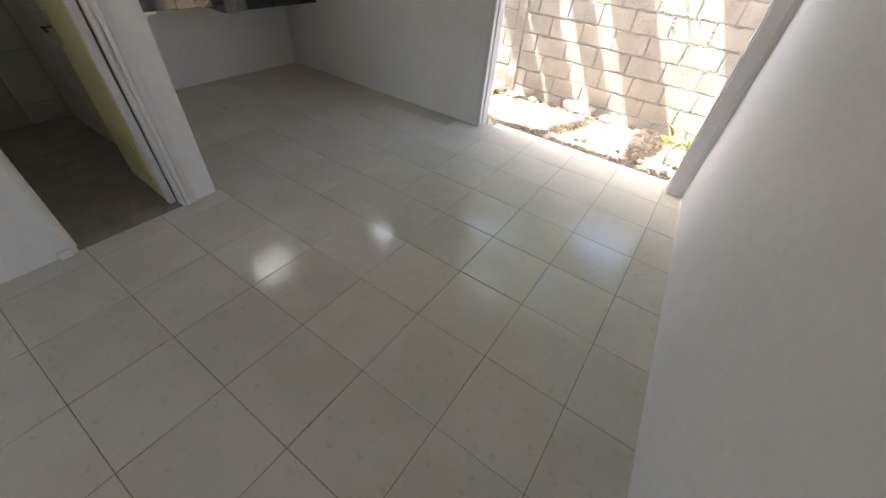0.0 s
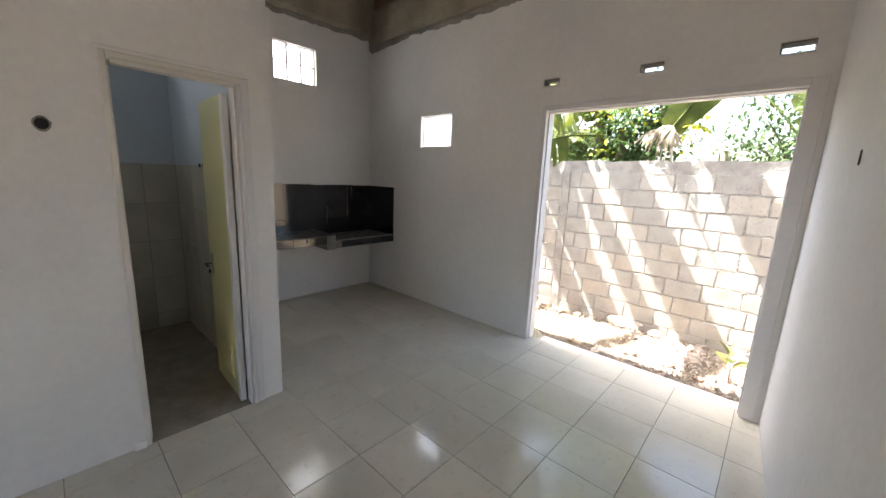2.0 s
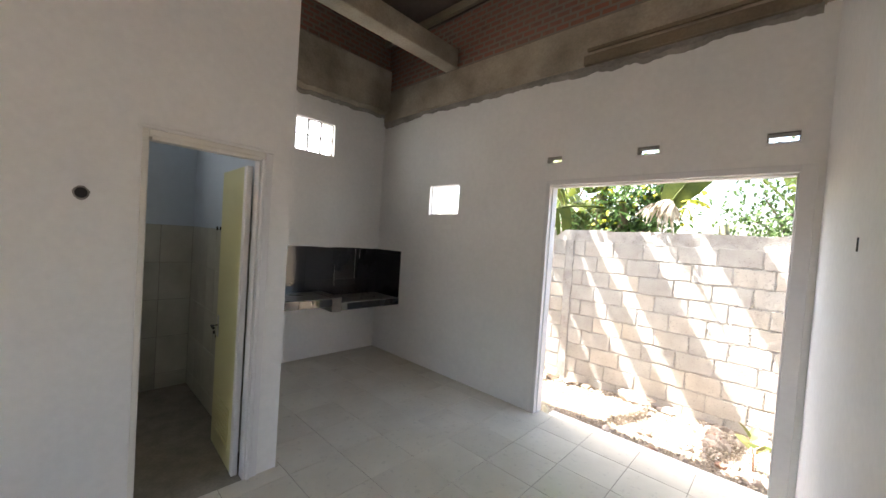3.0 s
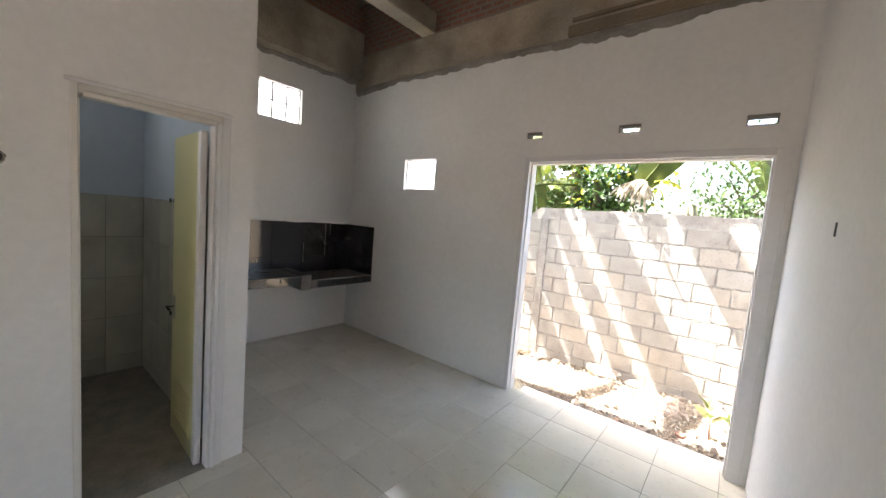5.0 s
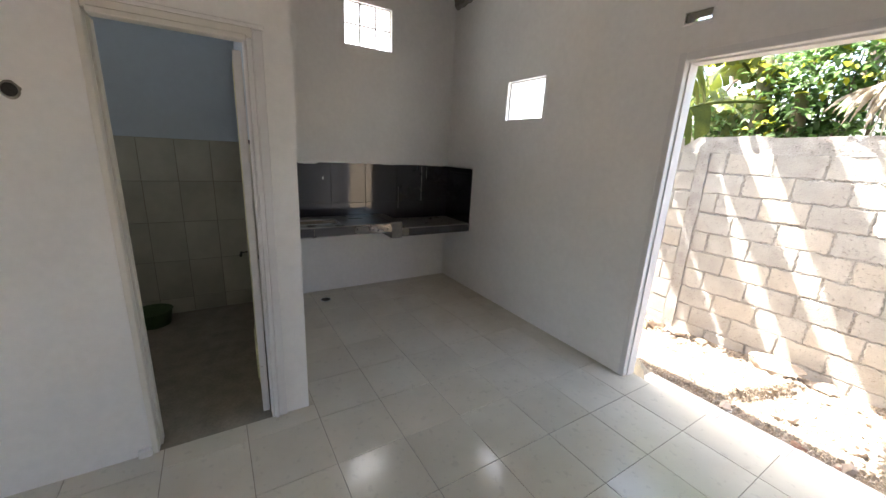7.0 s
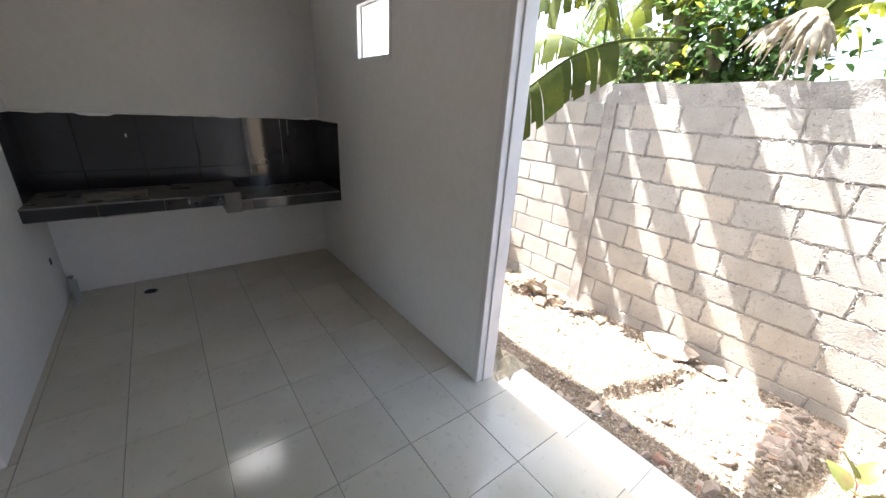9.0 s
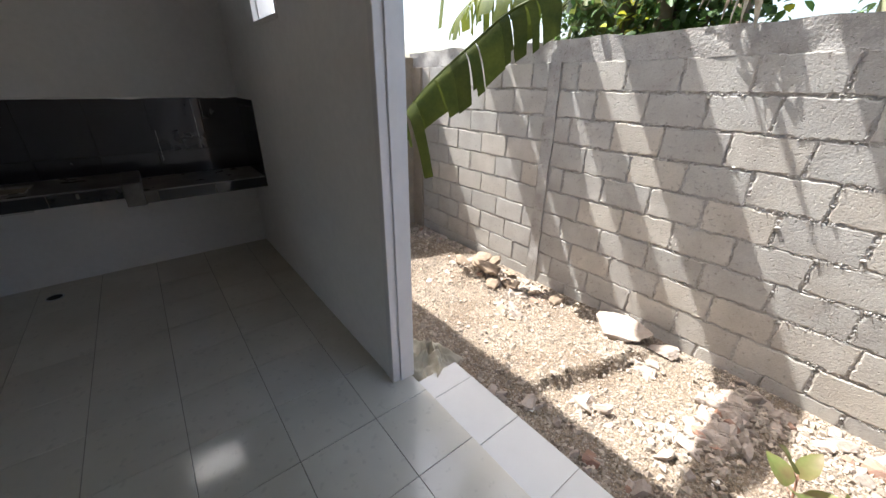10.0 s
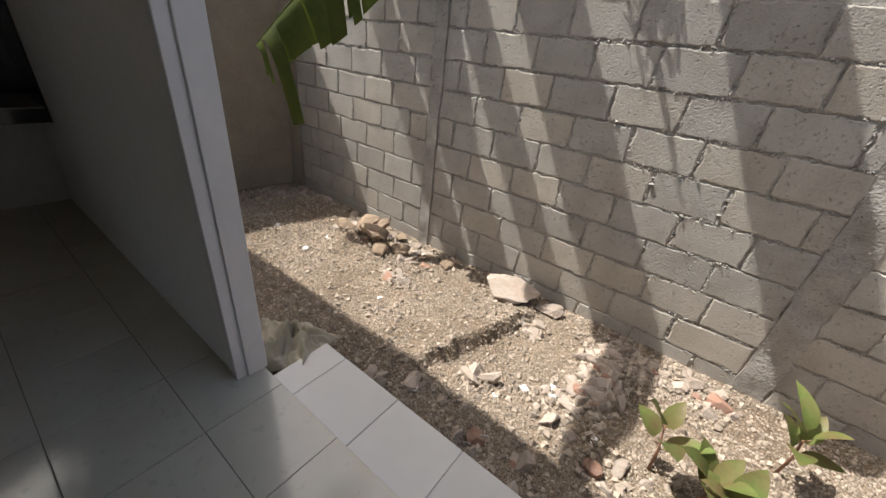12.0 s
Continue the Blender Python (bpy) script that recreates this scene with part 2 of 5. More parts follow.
def pitted(m, pit_scale, amount, depth, cell=0.0, cell_scale=60.0):
    """Adds small pits, and where cell is given pebble-like cells, to a material's colour and relief."""
    n, l = m.node_tree.nodes, m.node_tree.links
    b = n["Principled BSDF"]
    co = n.new("ShaderNodeTexCoord")
    place = n["shifted"].outputs[0] if "shifted" in n else co.outputs["Object"]
    pit = n.new("ShaderNodeTexNoise")
    pit.inputs["Scale"].default_value = pit_scale
    pit.inputs["Detail"].default_value = 2.0
    l.new(place, pit.inputs["Vector"])
    step = n.new("ShaderNodeMapRange")
    step.inputs["From Min"].default_value, step.inputs["From Max"].default_value = 0.62, 0.70
    step.inputs["To Min"].default_value, step.inputs["To Max"].default_value = 0.0, 1.0
    l.new(pit.outputs["Fac"], step.inputs["Value"])
    old = b.inputs["Base Color"].links[0].from_socket
    mix = n.new("ShaderNodeMix")
    mix.data_type, mix.blend_type = 'RGBA', 'MULTIPLY'
    fac = n.new("ShaderNodeMath")
    fac.operation = 'MULTIPLY'
    fac.inputs[1].default_value = amount
    l.new(step.outputs["Result"], fac.inputs[0])
    l.new(fac.outputs[0], mix.inputs["Factor"])
    l.new(old, mix.inputs["A"])
    mix.inputs["B"].default_value = (0.35, 0.33, 0.31, 1)
    colour = mix.outputs["Result"]
    height = step.outputs["Result"]
    bp = n.new("ShaderNodeBump")
    bp.invert = True
    bp.inputs["Strength"].default_value = 0.8
    bp.inputs["Distance"].default_value = depth
    l.new(height, bp.inputs["Height"])
    if b.inputs["Normal"].links:
        l.new(b.inputs["Normal"].links[0].from_socket, bp.inputs["Normal"])
    normal = bp.outputs["Normal"]
    if cell:
        vo = n.new("ShaderNodeTexVoronoi")
        vo.inputs["Scale"].default_value = cell_scale
        l.new(co.outputs["Object"], vo.inputs["Vector"])
        sep = n.new("ShaderNodeSeparateColor")
        l.new(vo.outputs["Color"], sep.inputs[0])
        k = n.new("ShaderNodeMath")
        k.operation = 'MULTIPLY_ADD'
        k.inputs[1].default_value, k.inputs[2].default_value = 2 * cell, 1 - cell
        l.new(sep.outputs[0], k.inputs[0])
        hs = n.new("ShaderNodeHueSaturation")
        l.new(colour, hs.inputs["Color"])
        l.new(k.outputs[0], hs.inputs["Value"])
        colour = hs.outputs["Color"]
        b2 = n.new("ShaderNodeBump")
        b2.invert = True
        b2.inputs["Strength"].default_value = 0.9
        b2.inputs["Distance"].default_value = 0.008
        l.new(vo.outputs["Distance"], b2.inputs["Height"])
        l.new(normal, b2.inputs["Normal"])
        normal = b2.outputs["Normal"]
    l.new(colour, b.inputs["Base Color"])
    l.new(normal, b.inputs["Normal"])
    return m


def tinted(m, colour, amount):
    """Tints pieces by their own random number, so that some lean to another colour."""
    n, l = m.node_tree.nodes, m.node_tree.links
    b = n["Principled BSDF"]
    old = b.inputs["Base Color"].links[0].from_socket
    ramp = n.new("ShaderNodeMapRange")
    ramp.inputs["From Min"].default_value, ramp.inputs["From Max"].default_value = 0.45, 1.0
    ramp.inputs["To Min"].default_value, ramp.inputs["To Max"].default_value = 0.0, amount
    l.new(n.new("ShaderNodeObjectInfo").outputs["Random"], ramp.inputs["Value"])
    mix = n.new("ShaderNodeMix")
    mix.data_type, mix.blend_type = 'RGBA', 'MULTIPLY'
    l.new(ramp.outputs["Result"], mix.inputs["Factor"])
    l.new(old, mix.inputs["A"])
    mix.inputs["B"].default_value = (*colour, 1)
    l.new(mix.outputs["Result"], b.inputs["Base Color"])


tinted(BLOCK, (0.95, 0.885, 0.79), 0.55)
pitted(BLOCK, 48.0, 0.35, 0.003)
pitted(MORTAR, 60.0, 0.6, 0.006)
pitted(FLOOR_TILE, 26.0, 0.16, 0.0002)
pitted(DIRT, 90.0, 0.5, 0.006, 0.30, 105.0)


def glass_block_material():
    m = bpy.data.materials.new("frosted_glass_block")
    m.use_nodes = True
    b = m.node_tree.nodes["Principled BSDF"]
    b.inputs["Base Color"].default_value = (0.95, 0.97, 0.96, 1)
    b.inputs["Roughness"].default_value = 0.35
    b.inputs["Transmission Weight"].default_value = 1.0
    b.inputs["IOR"].default_value = 1.3
    return m


GLASS_BLOCK = glass_block_material()


# ---- building helpers ----
def mesh_from(bm, name):
    me = bpy.data.meshes.new(name)
    bm.normal_update()
    bm.to_mesh(me)
    bm.free()
    return me


def finish(ob, mat, smooth=False):
    ob.data.materials.append(mat)
    if smooth:
        for p in ob.data.polygons:
            p.use_smooth = True
    return ob


def part(name, bm, mat, parent, label="", smooth=False):
    ob = finish(new(name, mesh_from(bm, name)), mat, smooth)
    ob.parent = parent
    if label:
        ob["label"] = label
    return ob


def thing(name, bm, mat, label, category, group="", kind="", smooth=False):
    ob = finish(new(name, mesh_from(bm, name)), mat, smooth)
    return tagged(ob, label, category, group, kind)


def root(name, label, category, group="", kind="", at=(0, 0, 0)):
    ob = new(name)
    ob.location = at
    ob.empty_display_size = 0.1
    return tagged(ob, label, category, group, kind)


def box(bm, x0, x1, y0, y1, z0, z1, bevel=0.0, turn=None):
    r = bmesh.ops.create_cube(bm, size=1.0)
    for v in r["verts"]:
        v.co = Vector(((x0 + x1) / 2 + v.co.x * (x1 - x0), (y0 + y1) / 2 + v.co.y * (y1 - y0), (z0 + z1) / 2 + v.co.z * (z1 - z0)))
    if bevel:
        es = list({e for v in r["verts"] for e in v.link_edges})
        bmesh.ops.bevel(bm, geom=es, offset=bevel, segments=1, affect='EDGES', profile=0.5)
    if turn is not None:
        for v in bm.verts:
            v.co = turn @ v.co
    return bm


def boxed(*a, **k):
    return box(bmesh.new(), *a, **k)


def tube(bm, pts, radii, sides=8):
    """A tapered round rod through the points."""
    rings = []
    pts = [Vector(p) for p in pts]
    for i, p in enumerate(pts):
        d = (pts[min(i + 1, len(pts) - 1)] - pts[max(i - 1, 0)]).normalized()
        a = d.orthogonal().normalized()
        b = d.cross(a)
        r = radii[i] if isinstance(radii, (list, tuple)) else radii
        rings.append([bm.verts.new(p + (a * math.cos(t) + b * math.sin(t)) * r) for t in (2 * math.pi * k / sides for k in range(sides))])
    for r0, r1 in zip(rings, rings[1:]):
        for k in range(sides):
            bm.faces.new((r0[k], r0[(k + 1) % sides], r1[(k + 1) % sides], r1[k]))
    bm.faces.new(rings[0][::-1])
    bm.faces.new(rings[-1])
    return bm


def wall_sheet(u0, u1, z0, z1, holes, d0, d1, axis):
    """A wall slab with rectangular openings right through it. axis 'x': u runs along x and the thickness along y."""
    us = sorted({u0, u1, *[h[0] for h in holes], *[h[1] for h in holes]})
    zs = sorted({z0, z1, *[h[2] for h in holes], *[h[3] for h in holes]})
    us = [u for u in us if u0 <= u <= u1]
    zs = [z for z in zs if z0 <= z <= z1]

    def solid(i, j):
        if not (0 <= i < len(us) - 1 and 0 <= j < len(zs) - 1):
            return False
        u, z = (us[i] + us[i + 1]) / 2, (zs[j] + zs[j + 1]) / 2
        return not any(h[0] < u < h[1] and h[2] < z < h[3] for h in holes)

    bm = bmesh.new()
    cache = {}

    def vert(i, j, d):
        key = (i, j, d)
        if key not in cache:
            u, z, t = us[i], zs[j], (d0, d1)[d]
            cache[key] = bm.verts.new((u, t, z) if axis == 'x' else (t, u, z))
        return cache[key]

    for i in range(len(us) - 1):
        for j in range(len(zs) - 1):
            if not solid(i, j):
                continue
            for d in (0, 1):
                bm.faces.new([vert(i, j, d), vert(i + 1, j, d), vert(i + 1, j + 1, d), vert(i, j + 1, d)])
            for (a, b, near) in (((i, j), (i, j + 1), (i - 1, j)), ((i + 1, j), (i + 1, j + 1), (i + 1, j)),
                                 ((i, j), (i + 1, j), (i, j - 1)), ((i, j + 1), (i + 1, j + 1), (i, j + 1))):
                if not solid(*near):
                    bm.faces.new([vert(*a, 0), vert(*b, 0), vert(*b, 1), vert(*a, 1)])
    bmesh.ops.recalc_face_normals(bm, faces=bm.faces)
    return bm


# ---- the plan ----
OY = 2.62            # inner face of the wall with the wide opening
OT = 0.12            # wall thickness
KX = -3.375           # inner face of the kitchen's end wall
BX = -1.382          # room face of the bathroom's front wall
BY = 0.368            # kitchen face of the bathroom's side wall
SOUTH = -4.6
EAVE = 4.50          # underside of the roof at its edge
EAVE_Y = 2.745
RIDGE_Y = -0.95
SLOPE = 0.3
BATH_Z = -0.15


def roof_z(y):
    """Underside of the pitched roof."""
    return EAVE + SLOPE * (EAVE_Y - RIDGE_Y) - SLOPE * abs(y - RIDGE_Y)


def right_wall_x(y):
    return 1.31 + 0.07 * (OY - y)


# floor slab with grout showing between the tiles
floor = thing("floor", boxed(-3.53, 1.95, SOUTH - 0.12, OY + 0.115, -0.25, -0.004), GROUT,
              "cream glazed ceramic floor tiles with dirty grey grout lines", "floor", kind="structure")

# wall with the wide opening
OPEN = (-0.635, 1.24, -0.3, 2.355)
WIN = (-2.30, -1.795, 2.01, 2.38)
VENTS = [(-0.65, -0.49, 2.525, 2.59), (0.18, 0.35, 2.52, 2.59), (1.008, 1.178, 2.51, 2.585)]
bm = wall_sheet(KX - OT, 5.0, -0.5, 3.390, [OPEN, WIN, *VENTS], OY, OY + OT, 'x')
wall_north = thing("wall_north", bm, PAINT, "white painted plaster wall with a wide doorless opening and small vents", "wall", kind="structure")
# end wall of the kitchen with the glass block window
GB = (1.268, 1.795, 2.712, 3.125)
# The second hole is unseen, added to let light into the bathroom.
bm = wall_sheet(SOUTH, OY, -0.5, 3.480, [GB, (-1.52, -0.74, 2.70, 2.95)], KX - OT, KX, 'y')
wall_west = thing("wall_west", bm, PAINT, "white painted plaster wall with a high glass block window", "wall", kind="structure")
# wall along the room opposite the bathroom, a little out of square
bm = bmesh.new()
p = [(right_wall_x(OY), OY), (right_wall_x(SOUTH), SOUTH), (right_wall_x(SOUTH) + OT, SOUTH), (right_wall_x(OY) + OT, OY)]
lo = [bm.verts.new((x, y, -0.2)) for x, y in p]
hi = [bm.verts.new((x, y, 3.880)) for x, y in p]
for k in range(4):
    bm.faces.new((lo[k], lo[(k + 1) % 4], hi[(k + 1) % 4], hi[k]))
bm.faces.new(lo[::-1])
bm.faces.new(hi)
bmesh.ops.recalc_face_normals(bm, faces=bm.faces)
wall_east = thing("wall_east", bm, PAINT, "plain white painted plaster wall beside the opening", "wall", kind="structure")
# bathroom front wall and side wall
DOOR = (-0.446, 0.235, -0.2, 2.19)
bm = wall_sheet(SOUTH, BY, -0.2, 3.5, [DOOR], BX - OT, BX, 'y')
wall_bath_front = thing("wall_bath_front", bm, PAINT, "white painted plaster wall with the bathroom doorway", "wall", kind="structure")
bm = wall_sheet(KX, BX - OT, -0.2, 3.5, [], BY - OT, BY, 'x')
wall_bath_side = thing("wall_bath_side", bm, PAINT, "white painted plaster wall between bathroom and kitchen", "wall", kind="structure")
bm = wall_sheet(KX, BX - OT, -0.2, 3.5, [], -1.72, -1.60, 'x')
wall_bath_back = thing("wall_bath_back", bm, COOL_LIT_PAINT, "plain painted wall closing the bathroom", "wall", kind="structure")
# unseen house front behind the starting place, its openings added to light the room
bm = wall_sheet(KX - OT, 1.95, -0.5, roof_z(SOUTH - OT) - 0.002, [(-0.9, 1.2, 0.6, 2.4), (-3.135, -1.5, 0.6, 2.3)], SOUTH - OT, SOUTH, 'x')
wall_south = thing("wall_south", bm, PAINT, "unseen plain front wall, its openings added to let daylight in", "wall", kind="structure")

# painted linings of the bathroom above the tiles, cool light put into their blue
bm = boxed(KX + 0.001, KX + 0.012, -0.74, BY - OT, 1.655, 3.5)
box(bm, KX + 0.012, BX - OT - 0.002, BY - OT - 0.012, BY - OT - 0.001, 1.655, 3.5)
thing("wall_bath_lining", bm, COOL_LIT_PAINT, "bathroom wall above the tiles, cool light put into its pale blue", "wall", kind="structure")
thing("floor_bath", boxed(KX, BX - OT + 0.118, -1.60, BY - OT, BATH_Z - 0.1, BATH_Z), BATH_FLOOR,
      "dark grey bathroom floor below the room's level", "floor", kind="structure")

# ring beams, raw brickwork over them, and the roof
rng = random.Random(4)


def ragged_strip(a, b, z_low, z_high, jag, depth, inward, along):
    """A rough concrete band whose lower edge runs unevenly. a, b: ends along the wall; inward: the face's place."""
    bm = bmesh.new()
    n = int((b - a) / 0.02)
    rows = []
    for i in range(n + 1):
        u = a + (b - a) * i / n
        drop = jag * (noise.noise(Vector((u * 1.7, z_low, 3))) + 0.6 * noise.noise(Vector((u * 7, z_low, 9))) + 0.35 * noise.noise(Vector((u * 21, z_low, 5))))
        bulge = 0.012 * noise.noise(Vector((u * 3, 5, z_low)))
        ring = []
        for d, z in ((0.0, z_low + drop), (depth + bulge, z_low + drop + 0.03), (depth + bulge, (z_low + z_high) / 2), (depth + bulge * 0.5, z_high), (0.0, z_high)):
            w = inward(d)
            ring.append(bm.verts.new((u, w, z) if along == 'x' else (w, u, z)))
        rows.append(ring)
    for r0, r1 in zip(rows, rows[1:]):
        for k in range(4):
            bm.faces.new((r0[k], r1[k], r1[k + 1], r0[k + 1]))
        bm.faces.new((r0[4], r1[4], r1[0], r0[0]))
    bmesh.ops.recalc_face_normals(bm, faces=bm.faces)
    return bm


thing("ring_beam_north", ragged_strip(KX, 1.24, 3.370, 3.800, 0.03, 0.05, lambda d: OY + 0.02 - d, 'x'), CONCRETE,
               "rough cast concrete ring beam above ragged plaster", "beam", kind="structure")
thing("ring_beam_north_core", boxed(KX - OT, 5.0, OY + 0.021, OY + OT, 3.391, 3.800), CONCRETE, "cast concrete ring beam in the wall", "beam", kind="structure")
thing("ring_beam_west", ragged_strip(SOUTH, OY - 0.03, 3.465, 4.100, 0.03, 0.13, lambda d: KX + d, 'y'), CONCRETE,
      "rough cast concrete ring beam above the kitchen wall", "beam", kind="structure")
thing("ring_beam_west_core", boxed(KX - OT, KX - 0.001, SOUTH, OY, 3.481, 4.100), CONCRETE, "cast concrete ring beam in the wall", "beam", kind="structure")
thing("plaster_lip_north", ragged_strip(KX + 0.01, 1.23, 3.330, 3.390, 0.045, 0.03, lambda d: OY - d, 'x'), PLASTER_RAW,
      "ragged raw plaster edge under the ring beam", "plaster", kind="structure")
thing("plaster_lip_west", ragged_strip(BY + 0.01, OY - 0.02, 3.425, 3.490, 0.045, 0.03, lambda d: KX + d, 'y'), PLASTER_RAW,
      "ragged raw plaster edge under the ring beam", "plaster", kind="structure")
thing("brick_gable_north", wall_sheet(KX - OT, 5.0, 3.801, roof_z(OY + OT) - 0.002, [], OY + 0.005, OY + OT, 'x'), BRICK, "unplastered red brickwork under the roof", "wall", kind="structure")
def gable(place, thick, low):
    """The triangle of wall under the pitched roof; place(y): the face's x."""
    bm = bmesh.new()
    ys = [SOUTH - OT, RIDGE_Y, OY + OT]
    ring = [(SOUTH - OT, low), (OY + OT, low)] + [(y, roof_z(y) - 0.002) for y in reversed(ys)]
    near = [bm.verts.new((place(y), y, z)) for y, z in ring]
    back = [bm.verts.new((place(y) + thick, y, z)) for y, z in ring]
    bm.faces.new(near)
    bm.faces.new(back[::-1])
    for k in range(len(ring)):
        m = (k + 1) % len(ring)
        bm.faces.new((near[k], back[k], back[m], near[m]))
    bmesh.ops.recalc_face_normals(bm, faces=bm.faces)
    return bm


thing("brick_gable_west", gable(lambda y: KX + 0.02, -OT - 0.02, 4.101), BRICK, "unplastered red brickwork under the roof", "wall", kind="structure")
thing("brick_gable_east", gable(right_wall_x, OT, 3.881), BRICK, "unplastered red brickwork under the roof", "wall", kind="structure")
thing("ceiling_beam", boxed(-2.13, -1.93, SOUTH, OY - 0.035, 3.800, 4.030, 0.008), CONCRETE,
      "rough concrete tie beam crossing under the roof", "beam", kind="structure")
thing("formwork_board", boxed(-0.32, 1.22, OY - 0.075, OY - 0.034, 3.380, 3.470, 0.006), TIMBER, "timber formwork batten left under the beam", "board", kind="structure")
thing("formwork_board", boxed(-0.30, 1.22, OY - 0.06, OY - 0.034, 3.510, 3.540, 0.004), TIMBER, "thin timber formwork batten left on the beam", "board", kind="structure")
for k in range(9):
    y = SOUTH + 0.3 + k * 0.85
    z = min(roof_z(y), roof_z(y + 0.05))
    thing("rafter", boxed(KX, 1.24, y, y + 0.05, z - 0.10, z - 0.002), TIMBER, "dark timber batten under the roof", "rafter", "battens under the roof", "structure")
bm = bmesh.new()
rim = [(EAVE_Y, EAVE), (RIDGE_Y, roof_z(RIDGE_Y)), (SOUTH - 0.4, roof_z(SOUTH - 0.4))]
ring = rim + [(y, z + 0.07) for y, z in reversed(rim)]
# West overhang is unseen, added to keep sun off the glass blocks.
near = [bm.verts.new((KX - 1.6, y, z)) for y, z in ring]
# East run past the room is unseen, added to shade the step.
back = [bm.verts.new((5.0, y, z)) for y, z in ring]
bm.faces.new(near)
bm.faces.new(back[::-1])
for k in range(6):
    m = (k + 1) % 6
    bm.faces.new((near[k], back[k], back[m], near[m]))
bmesh.ops.recalc_face_normals(bm, faces=bm.faces)
thing("ceiling", bm, ROOFING, "dark pitched roof covering with added overhangs that block the sun", "roof", kind="structure")


# ---- kitchen corner ----
def tile_rows(parent, mat, u0, u1, z0, z1, step_u, step_z, face, axis, thick=0.008, gap=0.003, u_start=None, z_start=None, name="tile"):
    """Wall tiles as single pieces. face: the wall plane; thick points into the room (negative for the other way)."""
    shapes = {}
    us = u_start if u_start is not None else u0
    zs = z_start if z_start is not None else z0
    i = 0
    u = us
    while u < u1 - 0.01:
        a, b = max(u, u0) + gap / 2, min(u + step_u, u1) - gap / 2
        z = zs
        while z < z1 - 0.01:
            c, d = max(z, z0) + gap / 2, min(z + step_z, z1) - gap / 2
            if b - a > 0.01 and d - c > 0.01:
                key = (round(b - a, 3), round(d - c, 3))
                if key not in shapes:
                    w, h, t = (b - a) / 2, (d - c) / 2, abs(thick)
                    s = 1 if thick > 0 else -1
                    bmt = boxed(-w, w, 0, s * t, -h, h, 0.0012) if axis == 'x' else boxed(0, s * t, -w, w, -h, h, 0.0012)
                    bmesh.ops.recalc_face_normals(bmt, faces=bmt.faces)
                    me = mesh_from(bmt, name)
                    me.materials.append(mat)
                    shapes[key] = me
                ob = new(name, shapes[key])
                cu, cz = (a + b) / 2, (c + d) / 2
                ob.location = (cu, face, cz) if axis == 'x' else (face, cu, cz)
                ob.parent = parent
            z += step_z
        u += step_u


backsplash = root("backsplash", "glossy black tile backsplash with pale smears along its edges", "backsplash", at=(0, 0, 0.025))
part("grout_bed", box(box(boxed(KX + 0.0005, KX + 0.004, BY + 0.001, OY - 0.001, 0.80, 1.462), KX + 0.004, -2.815, OY - 0.004, OY - 0.0005, 0.70, 1.445),
                      KX + 0.004, -2.955, BY + 0.0005, BY + 0.004, 0.86, 1.462), HOLE, backsplash)
tile_rows(backsplash, BLACK_TILE, BY + 0.004, OY - 0.004, 0.80, 1.465, 0.40, 0.56, KX + 0.003, 'y', u_start=0.28, z_start=0.455, name="black_tile")
tile_rows(backsplash, BLACK_TILE, KX + 0.012, -2.815, 0.70, 1.46, 0.29, 0.40, OY - 0.003, 'x', thick=-0.008, z_start=0.60, name="black_tile")
tile_rows(backsplash, BLACK_TILE, KX + 0.012, -2.96, 0.865, 1.465, 0.22, 0.40, BY + 0.003, 'x', z_start=0.60, name="black_tile")
rng = random.Random(11)
for (y, z0, z1, w) in ((2.225, 1.02, 1.449, 0.006), (2.295, 1.30, 1.449, 0.005), (1.905, 0.93, 1.20, 0.003), (0.995, 1.28, 1.31, 0.012)):
    bm = bmesh.new()
    prev = None
    n = 14
    for i in range(n + 1):
        z = z0 + (z1 - z0) * i / n
        o = rng.uniform(-0.002, 0.002)
        ww = w * rng.uniform(0.5, 1.1) / 2
        cur = [bm.verts.new((KX + 0.0115, y + o - ww, z)), bm.verts.new((KX + 0.0128, y + o, z)), bm.verts.new((KX + 0.0115, y + o + ww, z))]
        if prev:
            bm.faces.new((prev[0], cur[0], cur[1], prev[1]))
            bm.faces.new((prev[1], cur[1], cur[2], prev[2]))
        prev = cur
    part("paint_drip", bm, LIGHT_GROUT, backsplash, "pale dribble of grout on the tile")
# ragged paint edge over the tiles
bm = bmesh.new()
prev = None
for i in range(75):
    y = BY + 0.02 + (OY - BY - 0.04) * i / 74
    low = 1.463 - max(0.0, 0.012 * noise.noise(Vector((y * 3.1, 2, 7))) + 0.008 * noise.noise(Vector((y * 13, 4, 1)))) - (0.014 if 0.72 < y < 0.93 else 0)
    cur = [bm.verts.new((KX + 0.0005, y, 1.477)), bm.verts.new((KX + 0.0125, y, 1.469)), bm.verts.new((KX + 0.0125, y, low))]
    if prev:
        bm.faces.new((prev[0], cur[0], cur[1], prev[1]))
        bm.faces.new((prev[1], cur[1], cur[2], prev[2]))
    prev = cur
part("paint_edge", bm, PAINT, backsplash, "ragged white paint edge")

worktop = root("kitchen_worktop", "black tiled concrete kitchen worktop with a lowered stove end", "worktop", at=(0, 0, 0.025))
part("slab", box(boxed(KX + 0.013, -2.817, BY + 0.0, 1.60, 0.765, 0.852), KX + 0.013, -2.817, 1.60, OY - 0.001, 0.703, 0.79), CONCRETE, worktop, "bare concrete slab")
bmt = bmesh.new()
SINK = (-3.205, -2.945, 0.66, 1.05)
